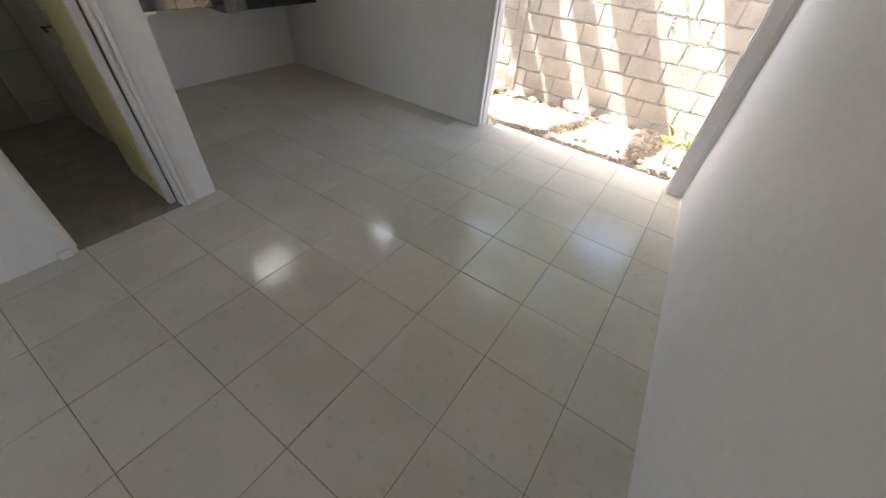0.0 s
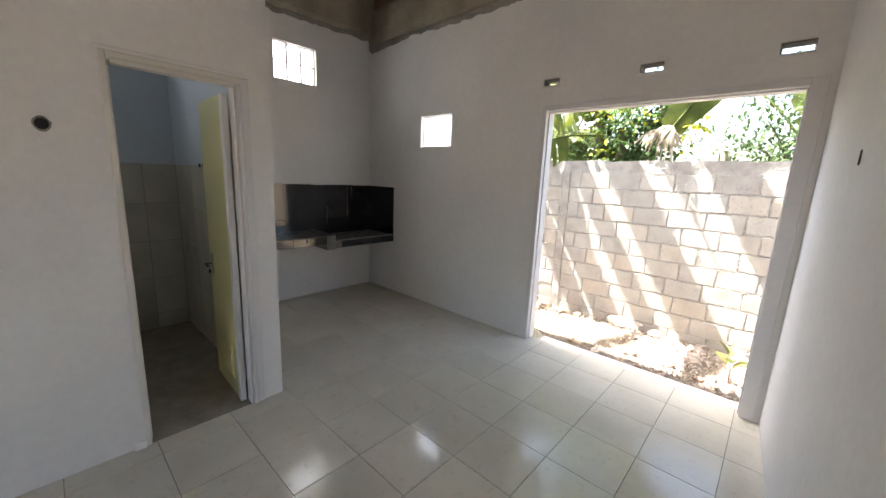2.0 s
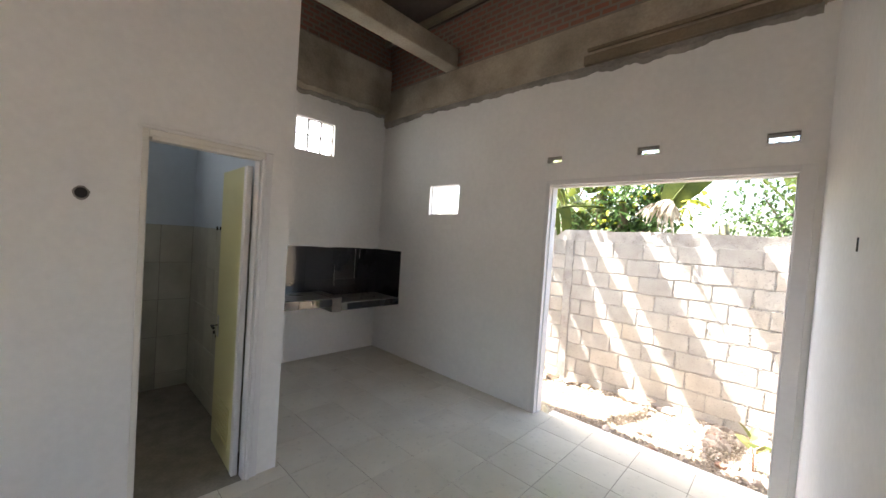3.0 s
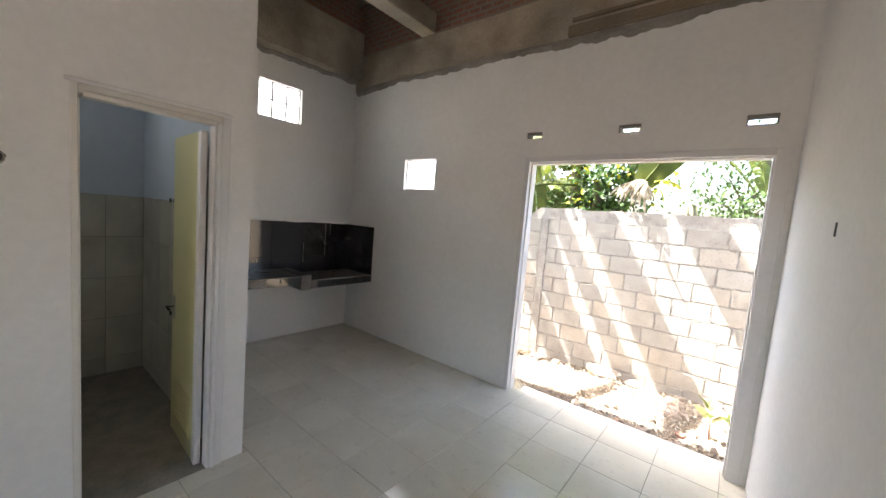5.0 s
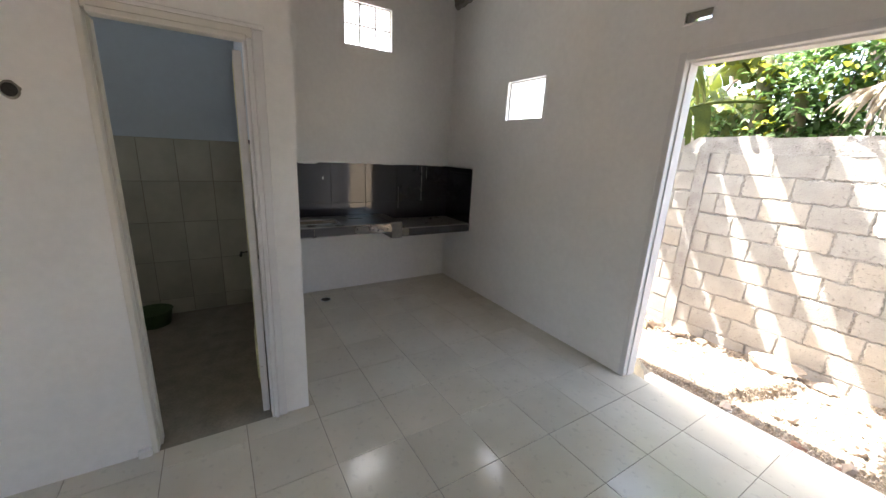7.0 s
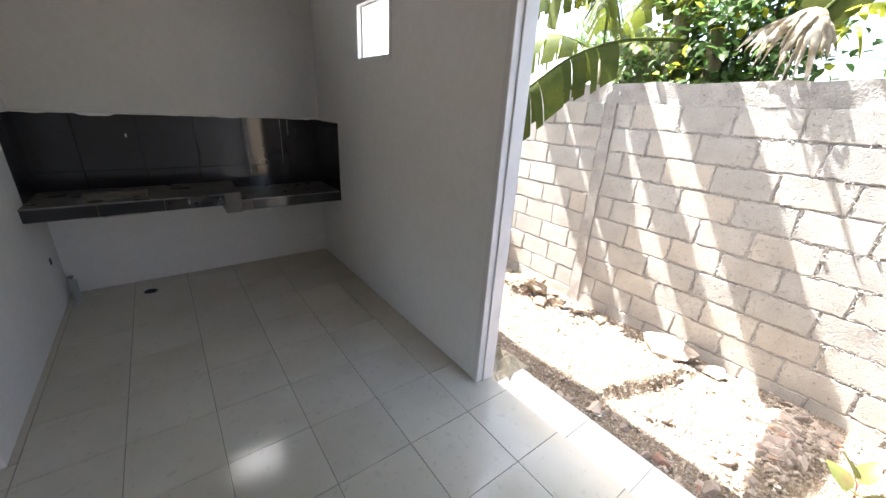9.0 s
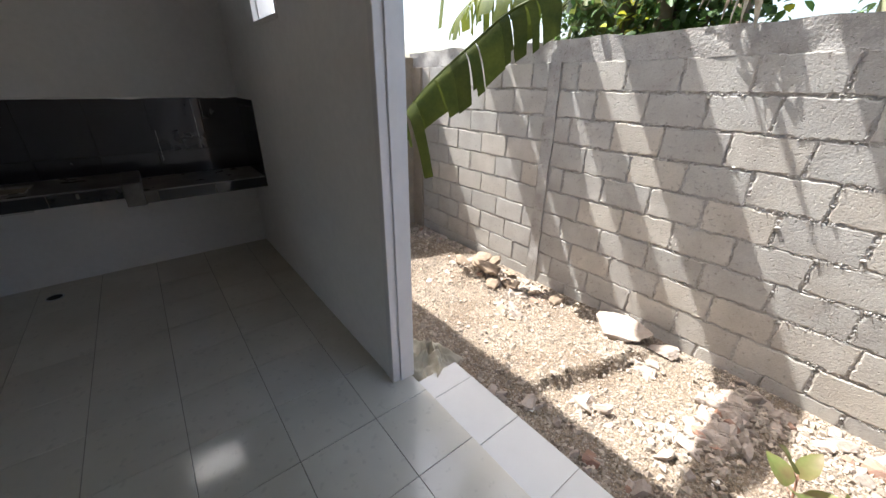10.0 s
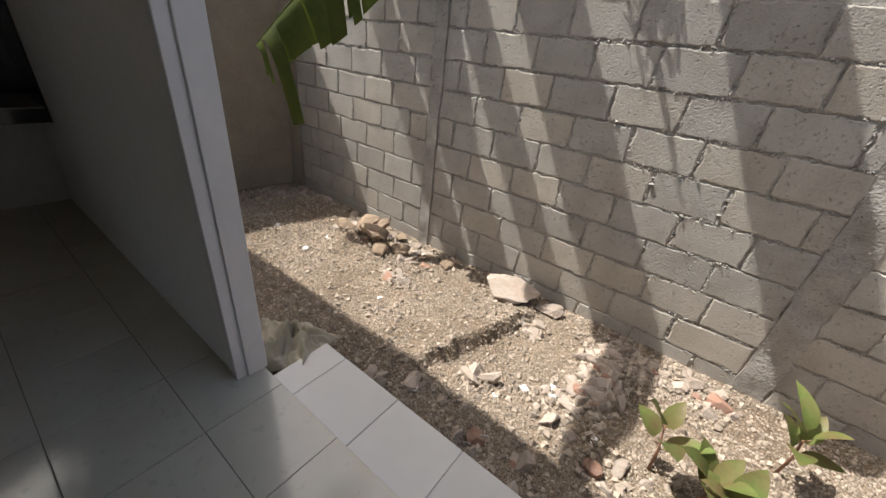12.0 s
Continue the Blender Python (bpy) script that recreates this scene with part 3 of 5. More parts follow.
for a, b, c, d in ((KX + 0.013, SINK[0], BY, 1.64), (SINK[1], -2.803, BY, 1.64), (SINK[0], SINK[1], BY, SINK[2]), (SINK[0], SINK[1], SINK[3], 1.64)):
    box(bmt, a, b, c + 0.001, d, 0.8525, 0.864)
part("top", bmt, COUNTER_TOP, worktop, "dark tiled top")
part("stove_top", boxed(KX + 0.013, -2.803, 1.70, OY - 0.012, 0.7905, 0.802, 0.002), COUNTER_TOP, worktop, "dark tiled lowered top")
for k, (a, b) in enumerate(((BY + 0.001, 0.758), (0.761, 1.158), (1.161, 1.575))):
    part("edge_tile", boxed(-2.817, -2.805, a, b, 0.765, 0.863, 0.0015), BLACK_TILE, worktop)
for k, (a, b) in enumerate(((1.79, 2.195), (2.198, OY - 0.002))):
    part("edge_tile", boxed(-2.817, -2.805, a, b, 0.705, 0.800, 0.0015), BLACK_TILE, worktop)
# Step front is a middle grey, its changing reflection put into the colour.
part("step_block", boxed(-3.355, -2.808, 1.577, 1.705, 0.69, 0.872, 0.006), COUNTER_TOP, worktop, "raised edge between the two levels")
part("step_tile", boxed(-2.818, -2.806, 1.707, 1.787, 0.703, 0.803, 0.0015), COUNTER_TOP, worktop, "edge tile greyed by a painted reflection")
part("broken_edge", boxed(-2.82, -2.8045, 1.31, 1.335, 0.80, 0.845, 0.004), PLASTER_RAW, worktop, "chipped edge where a tile broke off")

part("grout_line", boxed(-2.8055, -2.8028, BY + 0.004, 1.27, 0.8615, 0.8645), LIGHT_GROUT, worktop, "pale grout along the edge")
part("grout_line", boxed(-2.8055, -2.8028, 1.80, OY - 0.02, 0.7985, 0.8025), LIGHT_GROUT, worktop, "pale grout along the edge")

sink = root("kitchen_sink", "small stainless steel sink set into the dark worktop", "sink", at=(0, 0, 0.025))
bm = bmesh.new()
box(bm, SINK[0] - 0.008, SINK[0] + 0.004, SINK[2] - 0.008, SINK[3] + 0.008, 0.864, 0.869)
box(bm, SINK[1] - 0.004, SINK[1] + 0.008, SINK[2] - 0.008, SINK[3] + 0.008, 0.864, 0.869)
box(bm, SINK[0] + 0.004, SINK[1] - 0.004, SINK[2] - 0.008, SINK[2] + 0.004, 0.864, 0.869)
box(bm, SINK[0] + 0.004, SINK[1] - 0.004, SINK[3] - 0.004, SINK[3] + 0.008, 0.864, 0.869)
part("rim", bm, STEEL, sink, "bright steel rim")
bm = wall_sheet(SINK[0] + 0.002, SINK[1] - 0.002, 0.72, 0.866, [], SINK[2] + 0.002, SINK[3] - 0.002, 'x')
bmesh.ops.delete(bm, geom=[f for f in bm.faces if f.calc_center_median().z > 0.86], context='FACES')
bmesh.ops.reverse_faces(bm, faces=bm.faces)
part("basin", bm, STEEL, sink, "steel basin")


drain = root("floor_drain", "small dark round floor drain opening in the tiles", "drain", at=(-3.085, 0.915, 0))
bm = bmesh.new()
bmesh.ops.create_cone(bm, cap_ends=True, segments=24, radius1=0.05, radius2=0.048, depth=0.004, matrix=Matrix.Translation((0, 0, 0.0035)))
# Near-black disc paints the shade down the drain.
part("opening", bm, HOLE, drain)
bm = bmesh.new()
prev = None
for k in range(25):
    t = 2 * math.pi * k / 24
    cur = [bm.verts.new((math.cos(t) * q, math.sin(t) * q, z)) for q, z in ((0.050, 0.0015), (0.050, 0.007), (0.058, 0.006), (0.060, 0.0015))]
    if prev:
        for i in range(3):
            bm.faces.new((prev[i], cur[i], cur[i + 1], prev[i + 1]))
    prev = cur
part("ring", bm, PVC, drain, "worn grey ring")

pipe = root("waste_pipe_stub", "short grey plastic waste pipe stub standing in the floor corner", "pipe", at=(-3.16, 0.43, 0))
part("stub", tube(bmesh.new(), [(-0.13, -0.02, 0.18), (-0.10, -0.005, 0.16), (-0.03, 0.0, 0.03), (-0.02, 0.0, 0.0)], [0.022, 0.024, 0.024, 0.026], 12), PVC, pipe, smooth=True)
bm = bmesh.new()
bmesh.ops.create_icosphere(bm, subdivisions=2, radius=0.05)
for v in bm.verts:
    v.co = Vector((v.co.x * 1.3, v.co.y * 0.8, max(0, v.co.z) * 0.5)) * (1 + 0.3 * noise.noise(v.co * 40))
part("mortar_lump", bm, LIGHT_GROUT, pipe, "lump of mortar at the pipe's foot")

# holes left in the walls for wiring: plugs coloured like the shade inside
socket = root("wall_socket_hole", "round dark empty socket hole in the white wall", "socket hole", at=(BX, -0.67, 1.81))
bm = bmesh.new()
bmesh.ops.create_cone(bm, cap_ends=True, segments=20, radius1=0.037, radius2=0.034, depth=0.006, matrix=Matrix.Translation((0.001, 0, 0)) @ Matrix.Rotation(math.pi / 2, 4, 'Y'))
part("recess", bm, HOLE, socket)
bm = bmesh.new()
prev = None
r = random.Random(2)
first = None
for k in range(21):
    t = 2 * math.pi * k / 20
    o = r.uniform(0.0, 0.006)
    cur = [bm.verts.new((z, math.cos(t) * q, math.sin(t) * q)) for q, z in ((0.033, 0.0042), (0.036, 0.0065), (0.041 + o, 0.001))]
    if prev:
        for i in range(2):
            bm.faces.new((prev[i], cur[i], cur[i + 1], prev[i + 1]))
    prev = cur
part("chipped_edge", bm, PLASTER_RAW, socket, "chipped plaster edge")
socket.scale = (1, 0.72, 0.78)
for (y, z, h) in ((1.60, 1.80, 0.042),):
    hole = root("wiring_hole", "narrow dark wiring hole in the white wall", "wall hole", at=(right_wall_x(y), y, z))
    part("recess", boxed(-0.003, 0.004, -0.013, 0.013, -h / 2 - 0.01, h / 2 + 0.01, 0.002), HOLE, hole)
for x in (-2.30, -2.47):
    hole = root("wiring_hole", "narrow dark wiring hole in the white wall", "wall hole", at=(x, BY, 1.94))
    part("recess", boxed(-0.015, 0.015, -0.004, 0.003, -0.034, 0.034, 0.002), HOLE, hole)
hole = root("pipe_hole", "small dark pipe hole in the white wall", "wall hole", at=(-3.11, BY, 0.40))
part("recess", boxed(-0.02, 0.02, -0.004, 0.003, -0.025, 0.025, 0.002), HOLE, hole)

# glass block window
gb = root("window_1", "high window of six frosted glass blocks with rough mortar", "window", kind="structure")
cols, rows_ = 3, 2
cw, ch = (GB[1] - GB[0]) / cols, (GB[3] - GB[2]) / rows_
for i in range(cols):
    for j in range(rows_):
        y0, z0 = GB[0] + i * cw, GB[2] + j * ch
        o = part("pane", boxed(KX - 0.075, KX - 0.045, y0 + 0.006, y0 + cw - 0.006, z0 + 0.006, z0 + ch - 0.006, 0.006), GLASS_BLOCK, gb)
        o.visible_shadow = False
bm = bmesh.new()
for i in range(cols + 1):
    y = GB[0] + i * cw
    box(bm, KX - 0.08, KX - 0.04, max(GB[0], y - 0.009), min(GB[1], y + 0.009), GB[2], GB[3])
for j in range(rows_ + 1):
    z = GB[2] + j * ch
    for i in range(cols):
        box(bm, KX - 0.079, KX - 0.041, GB[0] + i * cw + 0.006, GB[0] + (i + 1) * cw - 0.006, max(GB[2], z - 0.008), min(GB[3], z + 0.008))
part("mortar_grid", bm, PLASTER_RAW, gb, "grey mortar joints")
rr = random.Random(5)
for i in range(cols):
    y0 = GB[0] + i * cw
    bm = bmesh.new()
    pts = [(KX - 0.06, y0 + rr.uniform(0.02, 0.05), GB[3] - 0.01), (KX - 0.05, y0 + rr.uniform(0.04, 0.08), GB[3] - rr.uniform(0.05, 0.1)), (KX - 0.055, y0 + rr.uniform(0.08, 0.12), GB[3] - rr.uniform(0.02, 0.05)), (KX - 0.05, y0 + cw - 0.02, GB[3] - rr.uniform(0.05, 0.13))]
    tube(bm, pts, 0.008, 6)
    part("mortar_drip", bm, PLASTER_RAW, gb, "dribble of mortar")

# square window and the slot vents
win = root("window_2", "small square unglazed window hole with a white painted lining", "window", kind="structure")
t = 0.012
bm = bmesh.new()
box(bm, WIN[0], WIN[0] + t, OY + 0.03, OY + OT + 0.01, WIN[2], WIN[3], 0.003)
box(bm, WIN[1] - t, WIN[1], OY + 0.03, OY + OT + 0.01, WIN[2], WIN[3], 0.003)
box(bm, WIN[0] + t, WIN[1] - t, OY + 0.03, OY + OT + 0.01, WIN[2], WIN[2] + t, 0.003)
box(bm, WIN[0] + t, WIN[1] - t, OY + 0.03, OY + OT + 0.01, WIN[3] - t, WIN[3], 0.003)
part("window_frame", bm, FRAME_PAINT, win)
bm = wall_sheet(WIN[0] - 0.03, WIN[1] + 0.03, WIN[2] - 0.03, WIN[3] + 0.03, [WIN], OY - 0.006, OY - 0.0005, 'x')
part("plaster_band", bm, PAINT, win)
for v in VENTS:
    vent = root("vent", "slot air vent in a raised plaster surround", "vent", group="vents above the opening", kind="structure")
    bm = wall_sheet(v[0] - 0.012, v[1] + 0.012, v[2] - 0.012, v[3] + 0.045, [v], OY - 0.010, OY - 0.0005, 'x')
    part("surround", bm, PAINT, vent)
    # Raw plaster makes the slot's inner faces darker than the wall.
    part("lining", box(boxed(v[0] + 0.0005, v[0] + 0.008, OY + 0.004, OY + OT - 0.004, v[2] + 0.013, v[3] - 0.009), v[1] - 0.008, v[1] - 0.0005, OY + 0.004, OY + OT - 0.004, v[2] + 0.013, v[3] - 0.009), PLASTER_RAW, vent)
    part("lintel", boxed(v[0] + 0.0005, v[1] - 0.0005, OY + 0.004, OY + OT - 0.004, v[3] - 0.008, v[3] - 0.0005), PLASTER_RAW, vent)
    part("sill", boxed(v[0] + 0.002, v[1] - 0.002, OY + 0.02, OY + OT - 0.01, v[2] + 0.0005, v[2] + 0.012), PLASTER_RAW, vent, "rough grey slot floor")

# frame of the wide opening
frame_thing = root("door_frame_1", "white painted timber frame round the wide doorless opening", "door frame", kind="structure")


def jamb(x0, x1, side):
    bm = boxed(x0, x1, OY - 0.012, OY + OT + 0.012, 0.0, OPEN[3], 0.003)
    inner = x1 if side < 0 else x0
    s = 1 if side < 0 else -1
    box(bm, min(inner, inner + s * 0.012), max(inner, inner + s * 0.012), OY + 0.035, OY + OT + 0.008, 0.0, OPEN[3] - 0.052, 0.003)
    return bm


part("jamb", jamb(OPEN[0], OPEN[0] + 0.045, -1), FRAME_PAINT, frame_thing)
part("jamb", jamb(OPEN[1] - 0.05, OPEN[1] + 0.035, 1), FRAME_PAINT, frame_thing)
part("head", box(boxed(OPEN[0] + 0.046, OPEN[1] - 0.051, OY - 0.012, OY + OT + 0.012, OPEN[3] - 0.05, OPEN[3], 0.003), OPEN[0] + 0.06, OPEN[1] - 0.065, OY + 0.035, OY + OT + 0.008, OPEN[3] - 0.062, OPEN[3] - 0.0505), FRAME_PAINT, frame_thing)
bm = boxed(OPEN[0] - 0.05, OPEN[0] - 0.001, OY - 0.006, OY - 0.0005, 0.0, OPEN[3] + 0.05)
box(bm, OPEN[0] - 0.001, OPEN[1] + 0.036, OY - 0.006, OY - 0.0005, OPEN[3] + 0.001, OPEN[3] + 0.05)
part("plaster_band", bm, PAINT, frame_thing)

# bathroom door frame and leaf
bath_frame = root("door_frame_2", "cream painted moulded frame of the bathroom doorway", "door frame", kind="structure")
fo = 0.045
fr = 0.085


bm = boxed(BX - OT - 0.006, BX + 0.012, DOOR[0], DOOR[0] + 0.026, BATH_Z, DOOR[3], 0.003)
box(bm, BX - OT - 0.004, BX - 0.055, DOOR[0] + 0.026, DOOR[0] + 0.038, BATH_Z, DOOR[3] - fo - 0.013, 0.002)
part("jamb", bm, CREAM_FRAME, bath_frame)
bm = boxed(BX - OT - 0.006, BX + 0.012, DOOR[1] - 0.045, DOOR[1], BATH_Z, DOOR[3] - 0.004, 0.004)
box(bm, BX - 0.075, BX + 0.022, DOOR[1] - 0.071, DOOR[1] - 0.046, BATH_Z, DOOR[3] - fo - 0.002, 0.005)
box(bm, BX - 0.075, BX + 0.008, DOOR[1] - fr, DOOR[1] - 0.0715, BATH_Z, DOOR[3] - fo - 0.002, 0.003)
part("jamb", bm, FRAME_PAINT, bath_frame)
bm = boxed(BX - OT - 0.006, BX + 0.012, DOOR[0] + 0.0265, DOOR[1] - 0.0455, DOOR[3] - fo, DOOR[3], 0.004)
box(bm, BX - 0.05, BX + 0.020, DOOR[0] + 0.039, DOOR[1] - 0.072, DOOR[3] - fo - 0.014, DOOR[3] - fo + 0.012, 0.004)
part("head", bm, CREAM_FRAME, bath_frame)
part("lip", boxed(BX + 0.0005, BX + 0.010, DOOR[0] - 0.02, DOOR[1] + 0.012, DOOR[3] + 0.0005, DOOR[3] + 0.02, 0.003), PAINT, bath_frame, "thin plaster lip over the frame")
part("plinth", boxed(BX + 0.0005, BX + 0.028, DOOR[0] - 0.06, DOOR[0] - 0.001, 0.0, 0.045, 0.004), PAINT, bath_frame, "chipped plaster foot beside the frame")

door = root("door_1", "open pale yellow plastic bathroom door with a louvred lower panel", "door", kind="structure", at=(BX - OT + 0.036, DOOR[1] - fr - 0.008, BATH_Z + 0.05))
door.rotation_euler = (0, 0, radians(-2.5))
DL, DH, DT = 0.585, 2.20, 0.034
part("leaf", boxed(-DL, 0, -DT, 0, 0, DH, 0.003), DOOR_PAINT, door)
bm = bmesh.new()
box(bm, -0.052, 0.002, -DT - 0.002, 0.002, 0, DH, 0.003)
part("stile", bm, FRAME_PAINT, door, "pale edge strip at the hinges")
louvre = boxed(-DL + 0.12, -0.13, -DT - 0.006, -DT + 0.001, 0.22, 0.50, 0.002)
part("louvre_panel", louvre, DOOR_PAINT, door)
for k in range(7):
    m = Matrix.Translation((0, 0, 0.255 + k * 0.036))
    part("louvre", boxed(-DL + 0.14, -0.15, -DT - 0.012, -DT - 0.0055, 0.245 + k * 0.034, 0.262 + k * 0.034, 0.002), DOOR_PAINT, door)
for z in (0.32, 1.72):
    part("hinge", boxed(0.0, 0.012, -DT - 0.001, -DT + 0.016, z, z + 0.1, 0.002), FRAME_PAINT, door, "pale plastic hinge")
part("handle", tube(bmesh.new(), [(-DL + 0.06, -DT, 1.02), (-DL + 0.06, -DT - 0.045, 1.02), (-DL + 0.15, -DT - 0.05, 1.02)], 0.009, 8), HOLE, door, "dark lever handle")
part("lock", boxed(-DL + 0.04, -DL + 0.08, -DT - 0.006, -DT, 0.93, 1.10, 0.003), STEEL, door)
# Plugs carry the shade of the pipe holes as near-black colour.
for (x, z) in ((-2.42, 1.66), (-2.52, 1.66), (-2.40, 0.72), (-2.47, 0.74)):
    tap = root("pipe_hole", "small dark pipe hole in the bathroom wall", "wall hole", at=(x, BY - OT - 0.013, z))
    part("recess", tube(bmesh.new(), [(0, 0.004, 0), (0, -0.008, 0)], 0.016, 10), HOLE, tap)

bath_tiles = tagged(new("wall_tiles_bath"), "cream bathroom wall tiles with darker joints", "wall tiles", kind="structure")
part("grout_bed", box(boxed(KX + 0.0005, KX + 0.004, -1.60, BY - OT - 0.001, BATH_Z, 1.655), KX + 0.004, BX - OT - 0.002, BY - OT - 0.004, BY - OT - 0.0005, BATH_Z, 1.655), GROUT, bath_tiles)
tile_rows(bath_tiles, BATH_TILE, -1.60, BY - OT - 0.012, BATH_Z, 1.655, 0.27, 0.378, KX + 0.003, 'y', u_start=BY - OT - 0.012 - 7 * 0.27, z_start=0.146 - 0.378, name="wall_tile", gap=0.005)
tile_rows(bath_tiles, BATH_TILE, KX + 0.012, BX - OT - 0.003, BATH_Z, 1.655, 0.27, 0.378, BY - OT - 0.003, 'x', thick=-0.008, z_start=0.146 - 0.378, name="wall_tile", gap=0.005)
part("wall_lower", boxed(KX, BX - OT, -1.6005, -1.596, BATH_Z, 1.655), BATH_TILE, bath_tiles)
bucket = root("bucket", "dark green plastic bucket on the bathroom floor", "bucket", at=(-3.18, -0.62, BATH_Z))
bm = bmesh.new()
prev = None
for k in range(25):
    tt = 2 * math.pi * k / 24
    cur = [bm.verts.new((math.cos(tt) * q, math.sin(tt) * q, z)) for q, z in ((0.11, 0), (0.15, 0.27), (0.16, 0.28), (0.145, 0.28), (0.105, 0.02))]
    if prev:
        for i in range(4):
            bm.faces.new((prev[i], cur[i], cur[i + 1], prev[i + 1]))
    prev = cur
part("body", bm, FOREST, bucket, smooth=True)


# ---- yard ----
YW = 4.843            # yard face of the block wall
WX = -3.60           # yard face of the rendered wall at the end


def ground_z(x, y):
    """Height of the yard's uneven soil."""
    k = min(max((y - 3.1) / 1.75, 0), 1)
    z = -0.195 - 0.165 * k
    z += 0.035 * noise.noise(Vector((x * 1.3, y * 1.6, 0.3))) + 0.014 * noise.noise(Vector((x * 5, y * 5, 2.0)))
    z += 0.10 * math.exp(-(((x + 1.63) / 0.35) ** 2 + ((y - 4.30) / 0.28) ** 2)) * (1 + 0.5 * noise.noise(Vector((x * 6, y * 6, 5))))
    edge = -0.12 + 0.24 * (y - 3.47) + 0.05 * noise.noise(Vector((y * 9, 4, 2))) + 0.02 * noise.noise(Vector((y * 30, 1, 2)))
    if 3.2 < y < 4.6:
        k = min(1, max(0, (edge + 0.03 - x) / 0.075))
        z += 0.11 * k * k * (3 - 2 * k) * math.exp(min(0, x - edge) / 0.45) * min(1, (y - 3.2) / 0.35) * min(1, (4.6 - y) / 0.3)
    for ex, ey, eh in ((-1.43, 4.37, 0.10), (-1.64, 4.17, 0.08)):
        e = ex + 0.06 * noise.noise(Vector((y * 14, ex, 2)))
        if abs(y - ey) < 0.16:
            k = min(1, max(0, (e + 0.03 - x) / 0.075))
            z += eh * k * k * (3 - 2 * k) * math.exp(min(0, x - e) / 0.25) * (1 - abs(y - ey) / 0.16)
    z += 0.09 * math.exp(-(((x - 0.73) / 0.15) ** 2 + ((y - 4.20) / 0.35) ** 2))
    z += 0.05 * math.exp(-(((x + 2.75) / 0.4) ** 2 + ((y - 4.54) / 0.3) ** 2))
    if not (-5 < x < 5 and 2.6 < y < 5.1):
        z = -0.40
    return z


def spread(lo, hi, step, far):
    n = round((hi - lo) / step)
    return [-far, -far / 5, lo - 6, lo - 0.4] + [lo + (hi - lo) * i / n for i in range(n + 1)] + [hi + 0.4, hi + 6, far / 5, far]


xs = spread(-4.0, 3.0, 0.025, 600)
ys = spread(2.72, 5.0, 0.025, 600)
verts = []
for x in xs:
    for y in ys:
        z = ground_z(x, y)
        if -4.1 < x < 3.1 and 2.6 < y < 5.1:
            z += 0.006 * noise.noise(Vector((x * 23, y * 23, 1))) + 0.005 * noise.noise(Vector((x * 61, y * 61, 4)))
        elif -6 < x < 6 and SOUTH - 1 < y < 2.7:
            z = -0.45
        verts.append((x, y, z))
ny = len(ys)
faces = [(i * ny + j, (i + 1) * ny + j, (i + 1) * ny + j + 1, i * ny + j + 1) for i in range(len(xs) - 1) for j in range(ny - 1)]
me = bpy.data.meshes.new("ground")
me.from_pydata(verts, [], faces)
for p in me.polygons:
    p.use_smooth = True
tagged(finish(new("ground", me), DIRT), "uneven sandy soil with gravel and building rubble", "ground", kind="structure")

# rendered wall at the yard's end, and the neighbouring yard's closing wall
bm = bmesh.new()
bmesh.ops.create_grid(bm, x_segments=40, y_segments=40, size=0.5)
for v in bm.verts:
    y, z = 2.2 + (v.co.x + 0.5) * (YW + 0.1 - 2.2), -0.7 + (v.co.y + 0.5) * 2.63
    v.co = Vector((WX + 0.010 * noise.noise(Vector((y * 3, z * 3, 0))) + 0.004 * noise.noise(Vector((y * 14, z * 14, 0))), y, z))
r = bmesh.ops.extrude_face_region(bm, geom=bm.faces[:])
for v in r["geom"]:
    if isinstance(v, bmesh.types.BMVert):
        v.co.x -= 0.14
bmesh.ops.recalc_face_normals(bm, faces=bm.faces)
thing("wall_yard_end", bm, STAINED, "brown stained rendered wall closing the yard's end", "wall", kind="structure")
thing("wall_yard_far", boxed(4.6, 4.74, 2.72, YW + 0.1, -0.7, 1.88), STAINED, "plain rendered wall closing the far end of the yard", "wall", kind="structure")

# block wall: rough mortar core, columns, cap; its blocks follow at the end of the file
yard_wall = root("wall_yard", "unplastered grey concrete block wall with rough mortar joints", "wall", kind="structure")
bm = bmesh.new()
nx, nz = 1000, 290
grid = [[None] * (nz + 1) for _ in range(nx + 1)]
for i in range(nx + 1):
    for j in range(nz + 1):
        x, z = WX + (4.7 - WX) * i / nx, -0.75 + 2.56 * j / nz
        y = YW + 0.0045 + 0.003 * noise.noise(Vector((x * 6, z * 6, 1))) + 0.010 * noise.noise(Vector((x * 45, z * 45, 3)))
        grid[i][j] = bm.verts.new((x, y, z))
for i in range(nx):
    for j in range(nz):
        bm.faces.new((grid[i][j], grid[i + 1][j], grid[i + 1][j + 1], grid[i][j + 1]))
box(bm, WX - 0.14, 4.74, YW + 0.035, YW + 0.11, -0.75, 1.815)
part("mortar", bm, MORTAR, yard_wall, "rough grey mortar between the blocks")


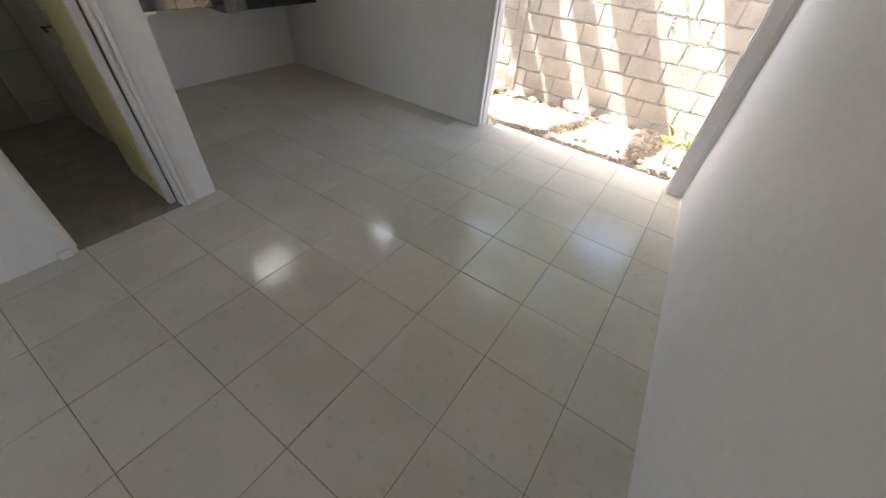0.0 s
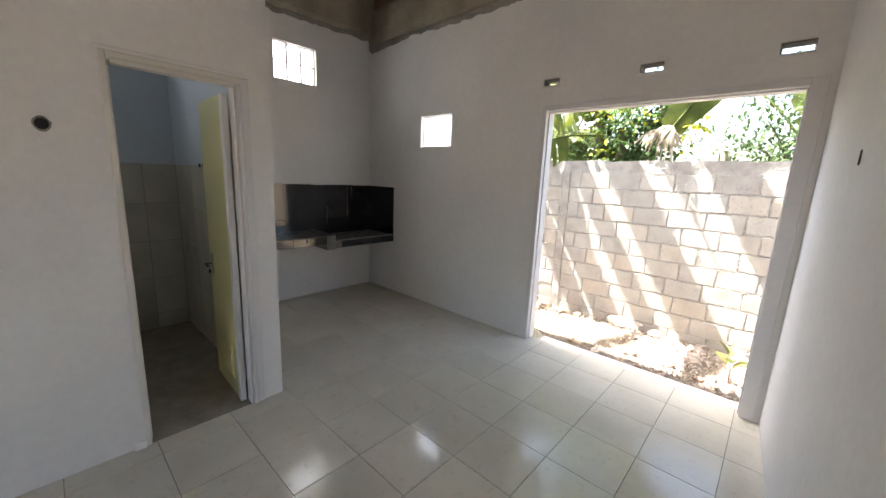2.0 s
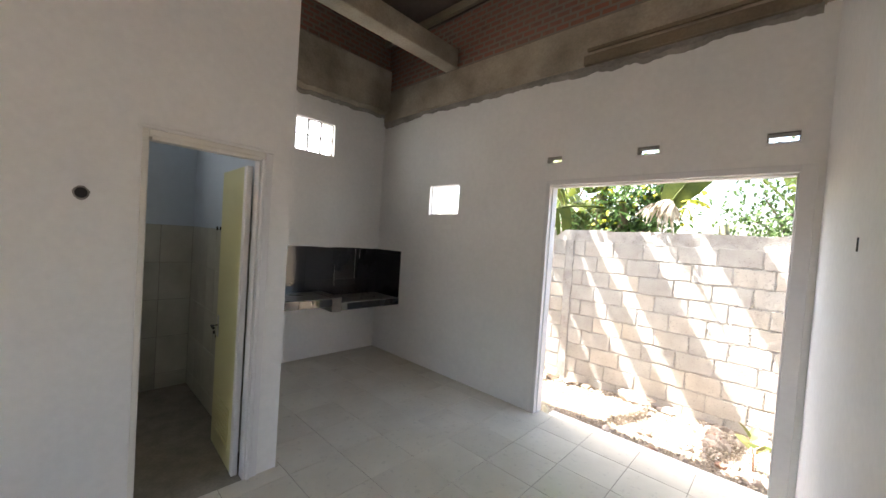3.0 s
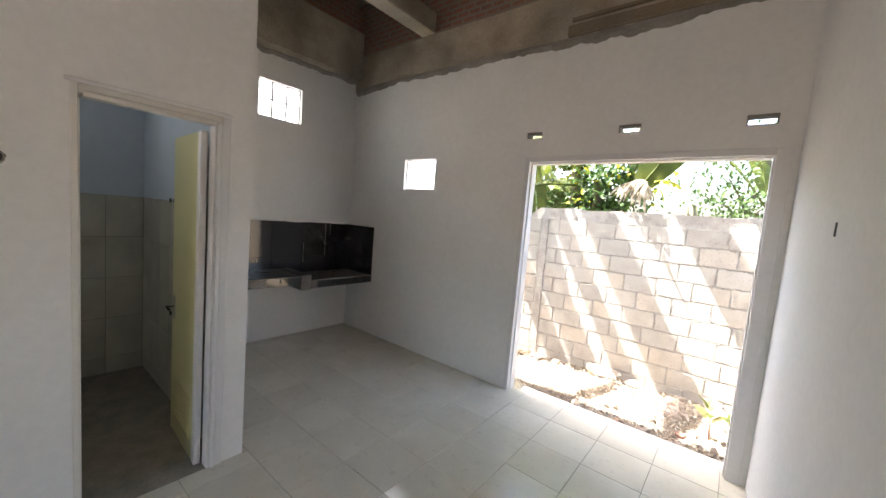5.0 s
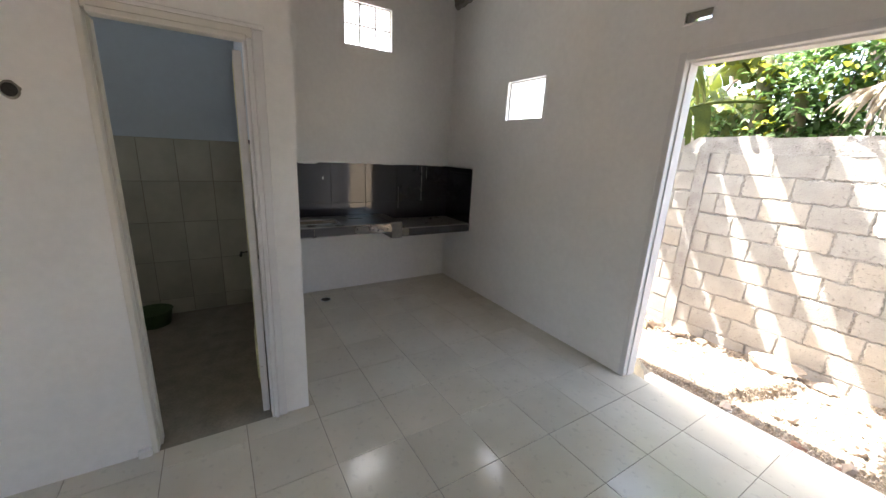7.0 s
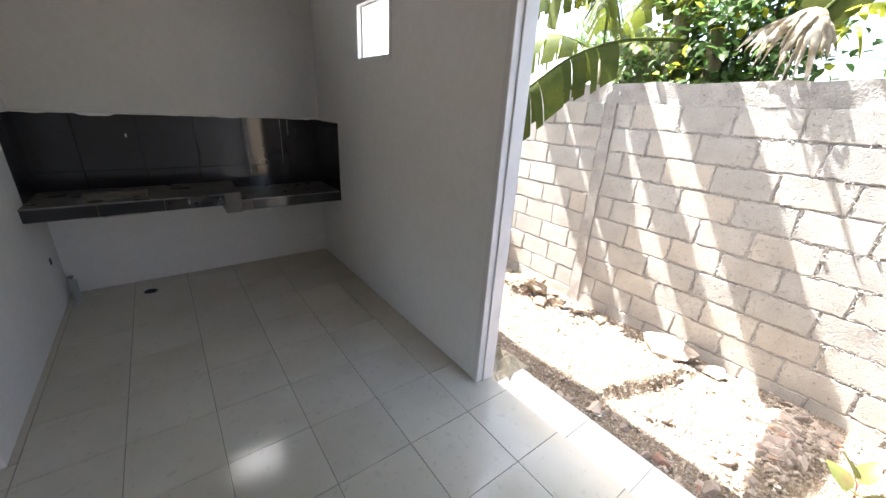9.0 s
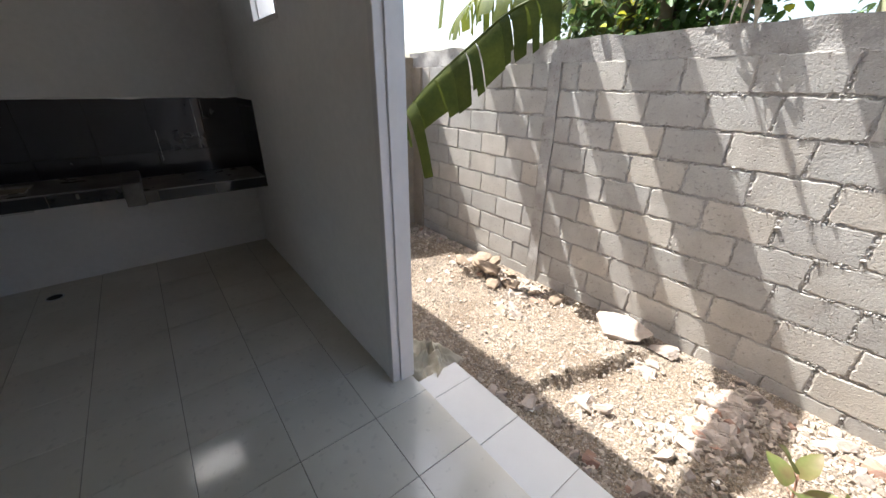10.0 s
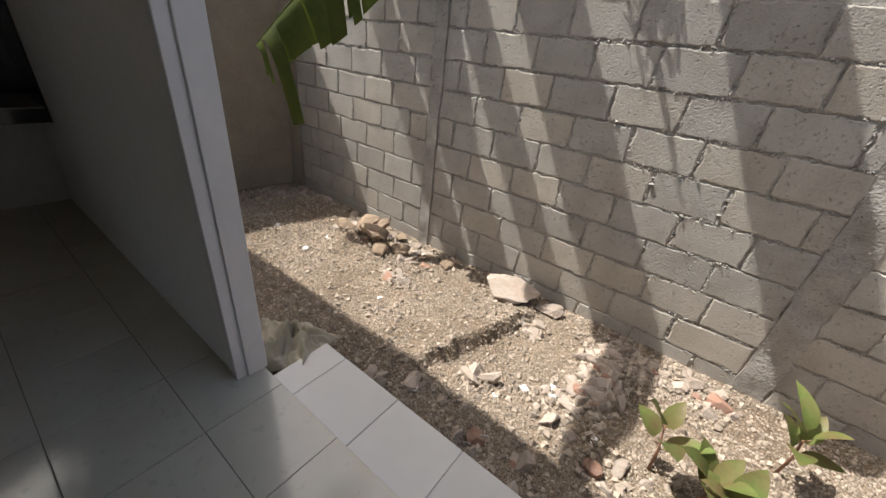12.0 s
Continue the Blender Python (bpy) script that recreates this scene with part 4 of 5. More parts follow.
def rough_bar(x0, x1, y0, y1, z0, z1, seed, step=0.06, amount=0.012):
    """A cast concrete bar with uneven faces."""
    bm = boxed(x0, x1, y0, y1, z0, z1)
    for axis, a, b in ((0, x0, x1), (2, z0, z1)):
        n = int((b - a) / step)
        for k in range(1, n):
            co = Vector((0, 0, 0))
            co[axis] = a + (b - a) * k / n
            no = Vector((0, 0, 0))
            no[axis] = 1
            bmesh.ops.bisect_plane(bm, geom=bm.verts[:] + bm.edges[:] + bm.faces[:], plane_co=co, plane_no=no)
    for v in bm.verts:
        v.co += amount * Vector((noise.noise(v.co * 5 + Vector((seed, 0, 0))), noise.noise(v.co * 5 + Vector((0, seed, 0))), 1.2 * noise.noise(v.co * 4 + Vector((0, 0, seed)))))
    return bm


part("cap", rough_bar(WX - 0.1, 4.7, YW + 0.002, YW + 0.12, 1.806, 1.985, 3.0, 0.05, 0.018), MORTAR, yard_wall, "rough cast concrete capping")
part("column", rough_bar(-1.395, -1.275, YW - 0.018, YW + 0.04, -0.6, 1.81, 8.0, 0.05, 0.013), MORTAR, yard_wall, "cast concrete column")
part("column", rough_bar(1.42, 1.60, YW - 0.008, YW + 0.04, -0.6, 1.81, 5.0, 0.05, 0.022), MORTAR, yard_wall, "cast concrete column")
part("column", rough_bar(WX, WX + 0.2, YW - 0.03, YW + 0.04, -0.6, 1.81, 6.0, 0.08, 0.01), STAINED, yard_wall, "stained cast concrete corner column")


# ---- rubble ----
def rock_mesh(name, mat, seed, size, flat=0.7, sub=2):
    r = random.Random(seed)
    bm = bmesh.new()
    bmesh.ops.create_icosphere(bm, subdivisions=sub, radius=1)
    off = Vector((r.uniform(0, 50), r.uniform(0, 50), r.uniform(0, 50)))
    sx, sy = r.uniform(0.8, 1.3), r.uniform(0.6, 1.0)
    cuts = []
    for _ in range(9):
        n_ = Vector((r.gauss(0, 1), r.gauss(0, 1), r.gauss(0, 1))).normalized()
        cuts.append((n_, r.uniform(0.45, 0.8)))
    for v in bm.verts:
        c = v.co * (1 + 0.25 * noise.noise(v.co * 1.3 + off))
        for n_, d_ in cuts:
            over = c.dot(n_) - d_
            if over > 0:
                c = c - n_ * over
        c = c * (1 + 0.10 * noise.noise(c * 4 + off) + 0.06 * noise.noise(c * 9 + off))
        v.co = Vector((c.x * sx, c.y * sy, c.z * flat)) * size * 1.15
    me = mesh_from(bm, name)
    me.materials.append(mat)
    return me


ROCKS = [rock_mesh("rubble_stone", STONE, 20 + k, 1.0, 0.7, 3) for k in range(9)]
BITS = [rock_mesh("brick_fragment", BRICK_BIT, 40 + k, 1.0, 0.6, 2) for k in range(4)]
rng = random.Random(21)


def lay(me, name, x, y, size, label, category, group, sink_=0.35, tilt=25):
    ob = new(name, me)
    ob.location = (x, y, ground_z(x, y) + size * 0.5 * (1 - sink_) - 0.006)
    ob.rotation_euler = (radians(rng.uniform(-tilt, tilt)), radians(rng.uniform(-tilt, tilt)), rng.uniform(0, 6.28))
    ob.scale = (size, size, size)
    tagged(ob, label, category, group)
    return ob


# heaps of loose stones along the foot of the wall
HEAPS = [(-1.57, 4.39, 0.45, 0.25, 46), (-0.92, 4.01, 0.14, 0.06, 16), (-0.96, 4.60, 0.45, 0.12, 30), (0.65, 4.44, 0.11, 0.15, 40), (0.73, 4.17, 0.10, 0.18, 70), (0.67, 3.96, 0.09, 0.12, 46), (0.93, 4.51, 0.24, 0.10, 40),
         (1.19, 4.56, 0.25, 0.14, 22), (0.55, 3.80, 0.16, 0.14, 30), (0.14, 3.62, 0.06, 0.05, 7), (0.14, 4.27, 0.10, 0.08, 10), (-2.76, 4.69, 0.5, 0.12, 16), (-3.18, 4.35, 0.4, 0.3, 18),
         (0.16, 3.23, 0.9, 0.12, 30), (0.93, 3.52, 0.3, 0.25, 26), (2.01, 4.15, 0.5, 0.4, 14)]
for hx, hy, wx, wy, count in HEAPS:
    for _ in range(count):
        x, y = hx + rng.gauss(0, wx * 0.6), hy + rng.gauss(0, wy * 0.6)
        if y > YW - 0.05 or y < 3.12 or x < WX + 0.08:
            continue
        s = rng.choice((0.012, 0.014, 0.022, 0.026, 0.032, 0.038, 0.046, 0.058))
        if s < 0.02:
            continue
        if rng.random() < 0.08:
            lay(rng.choice(BITS), "brick_fragment", x, y, s, "broken red brick fragment lying on the soil", "brick fragment", "broken bricks in the yard")
        else:
            lay(rng.choice(ROCKS), "rubble_stone", x, y, s, "pale loose rubble stone lying on the soil", "stone", "rubble stones in the yard")
for x, y, s in ((-0.16, 4.54, 0.21), (0.17, 4.62, 0.10), (0.12, 4.29, 0.06)):
    me = rock_mesh("rubble_lump", STONE, 88 + int(s * 100), 1.0, 0.7, 4)
    ob = lay(me, "rubble_lump", x, y, s, "large pale lump of broken mortar against the block wall", "stone", "", 0.3, 12)
    ob.scale = (s * 1.2, s * 0.9, s * 0.75)
for x, y, s in ((1.36, 4.56, 0.075), (0.36, 3.24, 0.05), (0.97, 4.54, 0.05)):
    lay(BITS[0], "brick_fragment", x, y, s, "orange broken brick piece beside the wall", "brick fragment", "broken bricks in the yard")
slab_me = rock_mesh("earth_clod", CLOD, 91, 1.0, 0.28, 2)
for x, y, s in ((-1.59, 4.44, 0.13), (-1.83, 4.25, 0.12), (-1.33, 4.25, 0.10), (-1.91, 4.56, 0.09), (-1.06, 4.56, 0.08), (-1.48, 4.64, 0.09), (-1.70, 4.38, 0.15), (-1.50, 4.30, 0.14), (-1.28, 4.42, 0.12), (-0.80, 4.60, 0.09)):
    lay(slab_me, "earth_clod", x, y, s, "flat brown clod of dried earth on the soil heap", "earth clod", "earth clods in the yard", 0.1, 22)
chip_me = mesh_from(boxed(-0.5, 0.5, -0.35, 0.35, -0.06, 0.06, 0.02), "tile_chip")
chip_me.materials.append(CHIP)
for x, y, s in ((-1.84, 4.05, 0.06), (-1.71, 4.56, 0.07), (-0.07, 3.26, 0.05), (0.38, 3.75, 0.055), (0.54, 3.79, 0.06), (0.66, 3.88, 0.05), (0.62, 3.94, 0.06), (0.50, 3.89, 0.05), (-1.84, 3.79, 0.07), (-1.87, 4.51, 0.08), (0.60, 3.99, 0.045), (-2.40, 3.86, 0.05), (0.28, 3.57, 0.035), (0.81, 3.67, 0.045), (-0.81, 3.72, 0.035)):
    ob = lay(chip_me, "tile_chip", x, y, s, "white broken tile chip on the soil", "tile chip", "tile chips in the yard", 0.6, 15)
    ob.location.z = ground_z(x, y) + 0.008

# loose gravel over the whole yard
r = random.Random(8)
verts, faces = [], []
base = [Vector(v).normalized() for v in ((1, 0, 0), (-1, 0, 0), (0, 1, 0), (0, -1, 0), (0, 0, 1), (0, 0, -1))]
tri = ((0, 2, 4), (2, 1, 4), (1, 3, 4), (3, 0, 4), (2, 0, 5), (1, 2, 5), (3, 1, 5), (0, 3, 5))
for _ in range(115000):
    x, y = r.uniform(WX + 0.05, 2.6), r.uniform(3.06, YW - 0.02)
    if r.random() < 0.45 and noise.noise(Vector((x * 2.2, y * 2.2, 11))) < 0.0:
        continue
    s = min(0.024, 0.0028 * math.exp(r.gauss(0.3, 0.6)))
    c = Vector((x, y, ground_z(x, y) + 0.006 * noise.noise(Vector((x * 23, y * 23, 1))) + 0.2 * s))
    m = Euler((r.uniform(0, 6), r.uniform(0, 6), r.uniform(0, 6))).to_matrix()
    i0 = len(verts)
    for b in base:
        verts.append(tuple(c + m @ (b * s * r.uniform(0.7, 1.4))))
    faces.extend((i0 + a, i0 + b, i0 + d) for a, b, d in tri)
me = bpy.data.meshes.new("gravel")
me.from_pydata(verts, [], faces)
tagged(finish(new("gravel", me), GRAVEL), "loose pale gravel and grit scattered on the soil", "gravel", kind="stuff")

# small rubble in the heaps
r = random.Random(28)
verts, faces = [], []
for hx, hy, wx, wy, count in HEAPS:
    for _ in range(count * 4):
        x, y = hx + r.gauss(0, wx * 0.75), hy + r.gauss(0, wy * 0.75)
        if y > YW - 0.03 or y < 3.08 or x < WX + 0.05:
            continue
        s = r.uniform(0.007, 0.024)
        c = Vector((x, y, ground_z(x, y) + 0.35 * s))
        m = Euler((r.uniform(0, 6), r.uniform(0, 6), r.uniform(0, 6))).to_matrix()
        i0 = len(verts)
        for sx in (-1, 1):
            for sy in (-1, 1):
                for sz in (-1, 1):
                    verts.append(tuple(c + m @ Vector((sx * s * r.uniform(0.4, 1.0), sy * s * r.uniform(0.4, 0.9), sz * s * r.uniform(0.3, 0.7)))))
        faces.extend(tuple(i0 + q for q in f) for f in ((0, 1, 3, 2), (4, 6, 7, 5), (0, 4, 5, 1), (2, 3, 7, 6), (0, 2, 6, 4), (1, 5, 7, 3)))
me = bpy.data.meshes.new("rubble_bits")
me.from_pydata(verts, [], faces)
tagged(finish(new("rubble_bits", me), GRAVEL), "small broken stone bits lying in heaps", "rubble", kind="stuff")

# crumpled rag by the jamb
bm = bmesh.new()
bmesh.ops.create_grid(bm, x_segments=64, y_segments=56, size=0.5)
for v in bm.verts:
    x, y = v.co.x * 0.42, v.co.y * 0.34
    e = max(0, 1 - (2 * v.co.x) ** 4) * max(0, 1 - (2 * v.co.y) ** 4)
    n1 = noise.noise(Vector((x * 9, y * 12, 3)))
    n2 = noise.noise(Vector((x * 17 + 2 * n1, y * 15, 9)))
    z = e * (0.035 + 0.16 * max(0, 0.5 - abs(n1)) + 0.07 * (0.4 - abs(n2)) + 0.012 * noise.noise(Vector((x * 45, y * 40, 7)))) + 0.012
    v.co = Vector((x + 0.09 * noise.noise(Vector((x * 8, y * 8, 1))), y + 0.09 * noise.noise(Vector((x * 8, y * 8, 5))), z))
r = bmesh.ops.extrude_face_region(bm, geom=bm.faces[:])
for v in r["geom"]:
    if isinstance(v, bmesh.types.BMVert):
        v.co.z -= 0.006
bmesh.ops.recalc_face_normals(bm, faces=bm.faces)
rag = thing("rag", bm, RAG, "crumpled khaki cloth rag on the soil beside the jamb", "rag", smooth=True)
rag.location = (-0.77, 2.96, ground_z(-0.77, 2.98) - 0.002)
rag.scale = (1, 1, 1.35)
rag.rotation_euler = (radians(-4), 0, radians(35))


# ---- plants ----
def leaf_blade(bm, base_, along, up, length, width, curl=0.25, sides=5):
    """A broad pointed leaf with a folded midrib."""
    a = Vector(along).normalized()
    n = (Vector(up) - a * Vector(up).dot(a)).normalized()
    s = a.cross(n)
    rows = []
    for i in range(sides + 1):
        t = i / sides
        w = width * math.sin(math.pi * min(1, t * 0.92 + 0.08)) ** 0.8 / 2
        c = Vector(base_) + a * (length * t) - n * (curl * length * t * t)
        if i in (0, sides):
            rows.append([bm.verts.new(c)])
        else:
            rows.append([bm.verts.new(c + s * w + n * w * 0.35), bm.verts.new(c), bm.verts.new(c - s * w + n * w * 0.35)])
    for r0, r1 in zip(rows, rows[1:]):
        if len(r0) == 1:
            bm.faces.new((r0[0], r1[0], r1[1]))
            bm.faces.new((r0[0], r1[1], r1[2]))
        elif len(r1) == 1:
            bm.faces.new((r0[0], r1[0], r0[1]))
            bm.faces.new((r0[1], r1[0], r0[2]))
        else:
            bm.faces.new((r0[0], r1[0], r1[1], r0[1]))
            bm.faces.new((r0[1], r1[1], r1[2], r0[2]))


def seedling(x, y, height, leaves, seed):
    r = random.Random(seed)
    z = ground_z(x, y)
    ob = root("seedling_plant", "young broad-leaved plant with reddish stems growing from the soil", "plant", group="young plants in the yard", at=(x, y, z - 0.01))
    lean = Vector((r.uniform(-0.15, 0.15), r.uniform(-0.15, 0.1), 0))
    top = Vector((lean.x * height, lean.y * height, height))
    part("stem", tube(bmesh.new(), [(0, 0, 0), top * 0.5 + Vector((0.01, 0, 0)), top], [0.008, 0.006, 0.004], 6), STEM, ob, smooth=True)
    for k in range(leaves):
        t = 2.4 * k + r.uniform(-0.4, 0.4)
        h = height * (0.45 + 0.6 * k / leaves)
        d = Vector((math.cos(t), math.sin(t), r.uniform(0.9, 3.0)))
        b = top * (h / height)
        tip = b + d.normalized() * 0.04
        bm = bmesh.new()
        tube(bm, [b, tip], 0.0025, 5)
        part("petiole", bm, STEM, ob, smooth=True)
        bm = bmesh.new()
        leaf_blade(bm, tip, d, (-d.x * 0.3, -d.y * 0.3, 1), r.uniform(0.14, 0.25), r.uniform(0.08, 0.12), r.uniform(0.1, 0.6), 9)
        part("leaf", bm, SEEDLING, ob, smooth=True)


seedling(1.07, 3.72, 0.30, 5, 1)
seedling(1.26, 3.68, 0.18, 6, 2)
seedling(1.37, 3.64, 0.14, 5, 3)
seedling(1.62, 4.22, 0.34, 7, 4)


def banana_leaf(owner, start, heading, rise, length, width, droop, seed, mat=BANANA, tear=0.5, hang=0.25, stalk=0.25, twist=0.0):
    """A torn banana leaf: a midrib that arches over and two rows of blade strips with gaps, hanging a little."""
    r = random.Random(seed)
    pts = []
    p = Vector(start)
    d = Vector((math.cos(heading) * math.cos(rise), math.sin(heading) * math.cos(rise), math.sin(rise)))
    n = 26
    for i in range(n + 1):
        pts.append(p.copy())
        p = p + d * (length / n)
        d = (d + Vector((0, 0, -droop / n)) * (0.4 + 1.6 * i / n)).normalized()
    part("midrib", tube(bmesh.new(), pts, [0.018 * (1 - 0.85 * i / n) * min(1.0, length / 1.5) for i in range(n + 1)], 7), mat, owner, smooth=True)
    bm = bmesh.new()
    first = int(stalk * n)
    for side in (-1, 1):
        i = first
        while i < n:
            span = r.choice((1, 1, 2, 2, 3)) if tear > 0 else n - first
            j = min(n, i + span)
            sag = hang * r.uniform(0.6, 1.5)
            cut = r.uniform(0.75, 1.0)
            grid_ = []
            for k in range(i, j + 1):
                t = (k - first) / (n - first)
                w = width / 2 * (math.sin(math.pi * (0.10 + 0.88 * t)) ** 0.6) * cut
                a = (pts[min(k + 1, n)] - pts[max(k - 1, 0)]).normalized()
                s = a.cross(Vector((0, 0, 1)))
                s = s.normalized() * side if s.length > 1e-3 else Vector((side, 0, 0))
                s = Matrix.Rotation(twist, 3, a) @ s
                c = pts[k]
                edge = 0.0
                if tear > 0 and k == j and j < n:
                    edge = -tear * 0.35
                if tear > 0 and k == i and i > first:
                    edge = tear * 0.25
                row = []
                for q in range(5):
                    f = q / 4
                    o = c + s * (w * f) + a * (w * 0.30 * f + edge * f * length / n) + Vector((0, 0, 0.16 * w * math.sin(f * 2.2) - sag * w * 2 * f * f))
                    row.append(bm.verts.new(o))
                grid_.append(row)
            for r0, r1 in zip(grid_, grid_[1:]):
                for q in range(4):
                    bm.faces.new((r0[q], r1[q], r1[q + 1], r0[q + 1]))
            i = j
    return part("leaf", bm, mat, owner, smooth=True)


def draped_leaf(owner, control, drop, seed, mat=BANANA, strips=(2, 3, 4, 5), flare=0.42, sweep=0.12):
    """A torn leaf whose blade hangs down from a long midrib; control: a few points of the midrib."""
    r = random.Random(seed)
    ctl = [Vector(c) for c in control]
    pts = []
    for k in range(len(ctl) - 1):
        p0, p1, p2, p3 = ctl[max(k - 1, 0)], ctl[k], ctl[k + 1], ctl[min(k + 2, len(ctl) - 1)]
        for q in range(9):
            t = q / 9
            pts.append(0.5 * (2 * p1 + (p2 - p0) * t + (2 * p0 - 5 * p1 + 4 * p2 - p3) * t * t + (3 * p1 - p0 - 3 * p2 + p3) * t ** 3))
    pts.append(ctl[-1])
    n = len(pts) - 1
    part("midrib", tube(bmesh.new(), pts, [0.02 * (1 - 0.8 * i / n) for i in range(n + 1)], 7), mat, owner, smooth=True)
    bm = bmesh.new()
    first = int(n * 0.25)
    hung = False
    for side, amount in ((-1, 1.0), (1, 0.85)):
        i = first
        while i < n:
            j = min(n, i + r.choice(strips))
            cut = r.uniform(0.85, 1.1)
            if side == -1 and 0.79 < i / n < 0.92 and not hung:
                cut, j, hung = 2.2, i + 3, True
            lean_ = r.uniform(-0.06, 0.06)
            rows_g = []
            for k in range(i, j + 1):
                t = (k - first) / (n - first)
                w = drop * amount * cut * math.sin(math.pi * (0.14 + 0.66 * t)) ** 0.55
                a = (pts[min(k + 1, n)] - pts[max(k - 1, 0)]).normalized()
                s = a.cross(Vector((0, 0, 1))).normalized() * side
                inner = 0.018 if k in (i, j) else 0.0
                row = []
                for q in range(6):
                    f = q / 5
                    pinch = (1 if k == i else -1 if k == j else 0) * inner * f
                    o = pts[k] + s * (w * flare * math.sin(f * 1.5)) + a * (w * sweep * f + pinch + lean_ * f * f) - Vector((0, 0, w * (0.1 * f + 0.85 * f * f)))
                    row.append(bm.verts.new(o))
                rows_g.append(row)
            for r0, r1 in zip(rows_g, rows_g[1:]):
                for q in range(5):
                    bm.faces.new((r0[q], r1[q], r1[q + 1], r0[q + 1]))
            i = j
    return part("leaf", bm, mat, owner, smooth=True)


def banana_plant(x, y, height, label, seed):
    ob = root("banana_plant", label, "banana plant", group="banana plants behind the wall", at=(0.16, -0.08, 0.11))
    r = random.Random(seed)
    pts = [(x + 0.05 * k * r.uniform(-0.4, 0.4), y + 0.03 * k * r.uniform(-0.5, 0.5), -0.54 + (height + 0.54) * k / 6) for k in range(7)]
    part("trunk", tube(bmesh.new(), pts, [0.12, 0.115, 0.11, 0.10, 0.09, 0.08, 0.06], 12), PSEUDOSTEM, ob, smooth=True)
    return ob, Vector(pts[-1])


H_ = math.pi
plant_a, top_a = banana_plant(-1.0, 5.55, 2.35, "banana plant with long torn leaves arching over the wall", 1)
# the long leaf that hangs into the yard
draped_leaf(plant_a, [(-1.16, 5.36, 2.27), (-1.52, 5.02, 2.26), (-1.84, 4.72, 2.13), (-2.11, 4.47, 1.86), (-2.41, 4.18, 1.51), (-2.64, 3.98, 1.18)], 0.52, 5, flare=0.12, sweep=-0.33)
banana_leaf(plant_a, top_a, radians(150), 0.75, 1.9, 0.5, 1.6, 6, tear=0.9, hang=0.5)
banana_leaf(plant_a, top_a, radians(80), 1.0, 1.8, 0.5, 1.2, 7)
plant_b, top_b = banana_plant(0.35, 5.75, 2.05, "banana plant with a broad upright leaf and dry hanging leaves", 2)
banana_leaf(plant_b, (-0.22, 5.02, 2.24), radians(12), 1.02, 1.7, 0.58, 0.45, 8, tear=0.0, hang=0.02, stalk=0.03, twist=radians(82))
banana_leaf(plant_b, (-0.12, 5.10, 2.30), radians(350), 0.3, 0.42, 0.20, 1.3, 9, mat=YELLOW_LEAF, tear=0.3, hang=0.3, stalk=0.05)
banana_leaf(plant_a, (-1.75, 5.5, 2.85), radians(200), 0.2, 0.7, 0.34, 1.0, 12, mat=YELLOW_LEAF, tear=0.3, hang=0.3)


def dry_strips(owner, top, count, length, spread_, seed, mat):
    """A dead leaf hanging in long curled strips from one point."""
    r = random.Random(seed)
    for k in range(count):
        a = -1.4 + 2.1 * k / max(1, count - 1) + r.uniform(-0.2, 0.2)
        ln = length * r.uniform(0.7, 1.1)
        w = r.uniform(0.02, 0.065)
        bm = bmesh.new()
        prev = None
        for i in range(12):
            t = i / 11
            out = spread_ * math.sin(a) * (0.75 * t + 0.25 * (1 - (1 - t) ** 2))
            c = Vector(top) + Vector((out, -0.10 * math.cos(a * 0.8) * math.sin(t * 2.2) - 0.03 * r.random(), 0.03 * math.sin(t * 3.1) - ln * (0.45 * t + 0.55 * t ** 1.4) * (0.65 + 0.35 * math.cos(a))))
            ww = w * math.sin(math.pi * (0.12 + 0.86 * t)) ** 0.7 / 2
            q = 0.8 * math.sin(t * 4 + k)
            side = Vector((math.cos(q), math.sin(q) * 0.6, 0))
            cur = [bm.verts.new(c - side * ww), bm.verts.new(c + Vector((0, -0.006, 0))), bm.verts.new(c + side * ww)]
            if prev:
                bm.faces.new((prev[0], cur[0], cur[1], prev[1]))
                bm.faces.new((prev[1], cur[1], cur[2], prev[2]))
            prev = cur
        part("dry_strip", bm, mat, owner, smooth=True)


dry_strips(plant_b, (-0.22, 4.98, 2.33), 13, 0.40, 0.28, 3, DEAD_LEAF)
dry_strips(plant_b, (-0.17, 4.95, 2.31), 7, 0.46, 0.16, 4, DEAD_LEAF)
dry_strips(plant_b, (-0.25, 5.02, 2.31), 5, 0.34, 0.36, 14, DEAD_LEAF)
dry_strips(plant_b, (0.0, 5.02, 2.2), 3, 0.22, 0.12, 5, YELLOW_LEAF)
plant_c, top_c = banana_plant(-2.6, 6.2, 2.3, "banana plant with ragged pale leaves behind the wall", 3)
for k, (hd, ri) in enumerate(((20, 0.5), (330, 0.3), (300, 0.8), (200, 0.6), (90, 0.8))):
    banana_leaf(plant_c, top_c, radians(hd), ri, 1.7, 0.48, 1.7, 50 + k, tear=1.0, hang=0.8)
draped_leaf(plant_c, [(-1.45, 5.6, 2.55), (-1.7, 5.35, 2.92), (-2.2, 5.25, 3.04), (-2.8, 5.2, 2.98), (-3.2, 5.2, 2.8)], 0.40, 61, strips=(1, 1, 2, 2))
draped_leaf(plant_c, [(-1.2, 5.7, 2.45), (-1.5, 5.5, 2.95), (-2.0, 5.4, 3.15), (-2.6, 5.3, 3.1)], 0.36, 62, strips=(1, 1, 2, 3))
banana_leaf(plant_c, (-1.15, 5.5, 2.6), radians(160), 0.6, 1.1, 0.45, 0.9, 63, mat=YELLOW_LEAF, tear=0.2, hang=0.2, stalk=0.1)
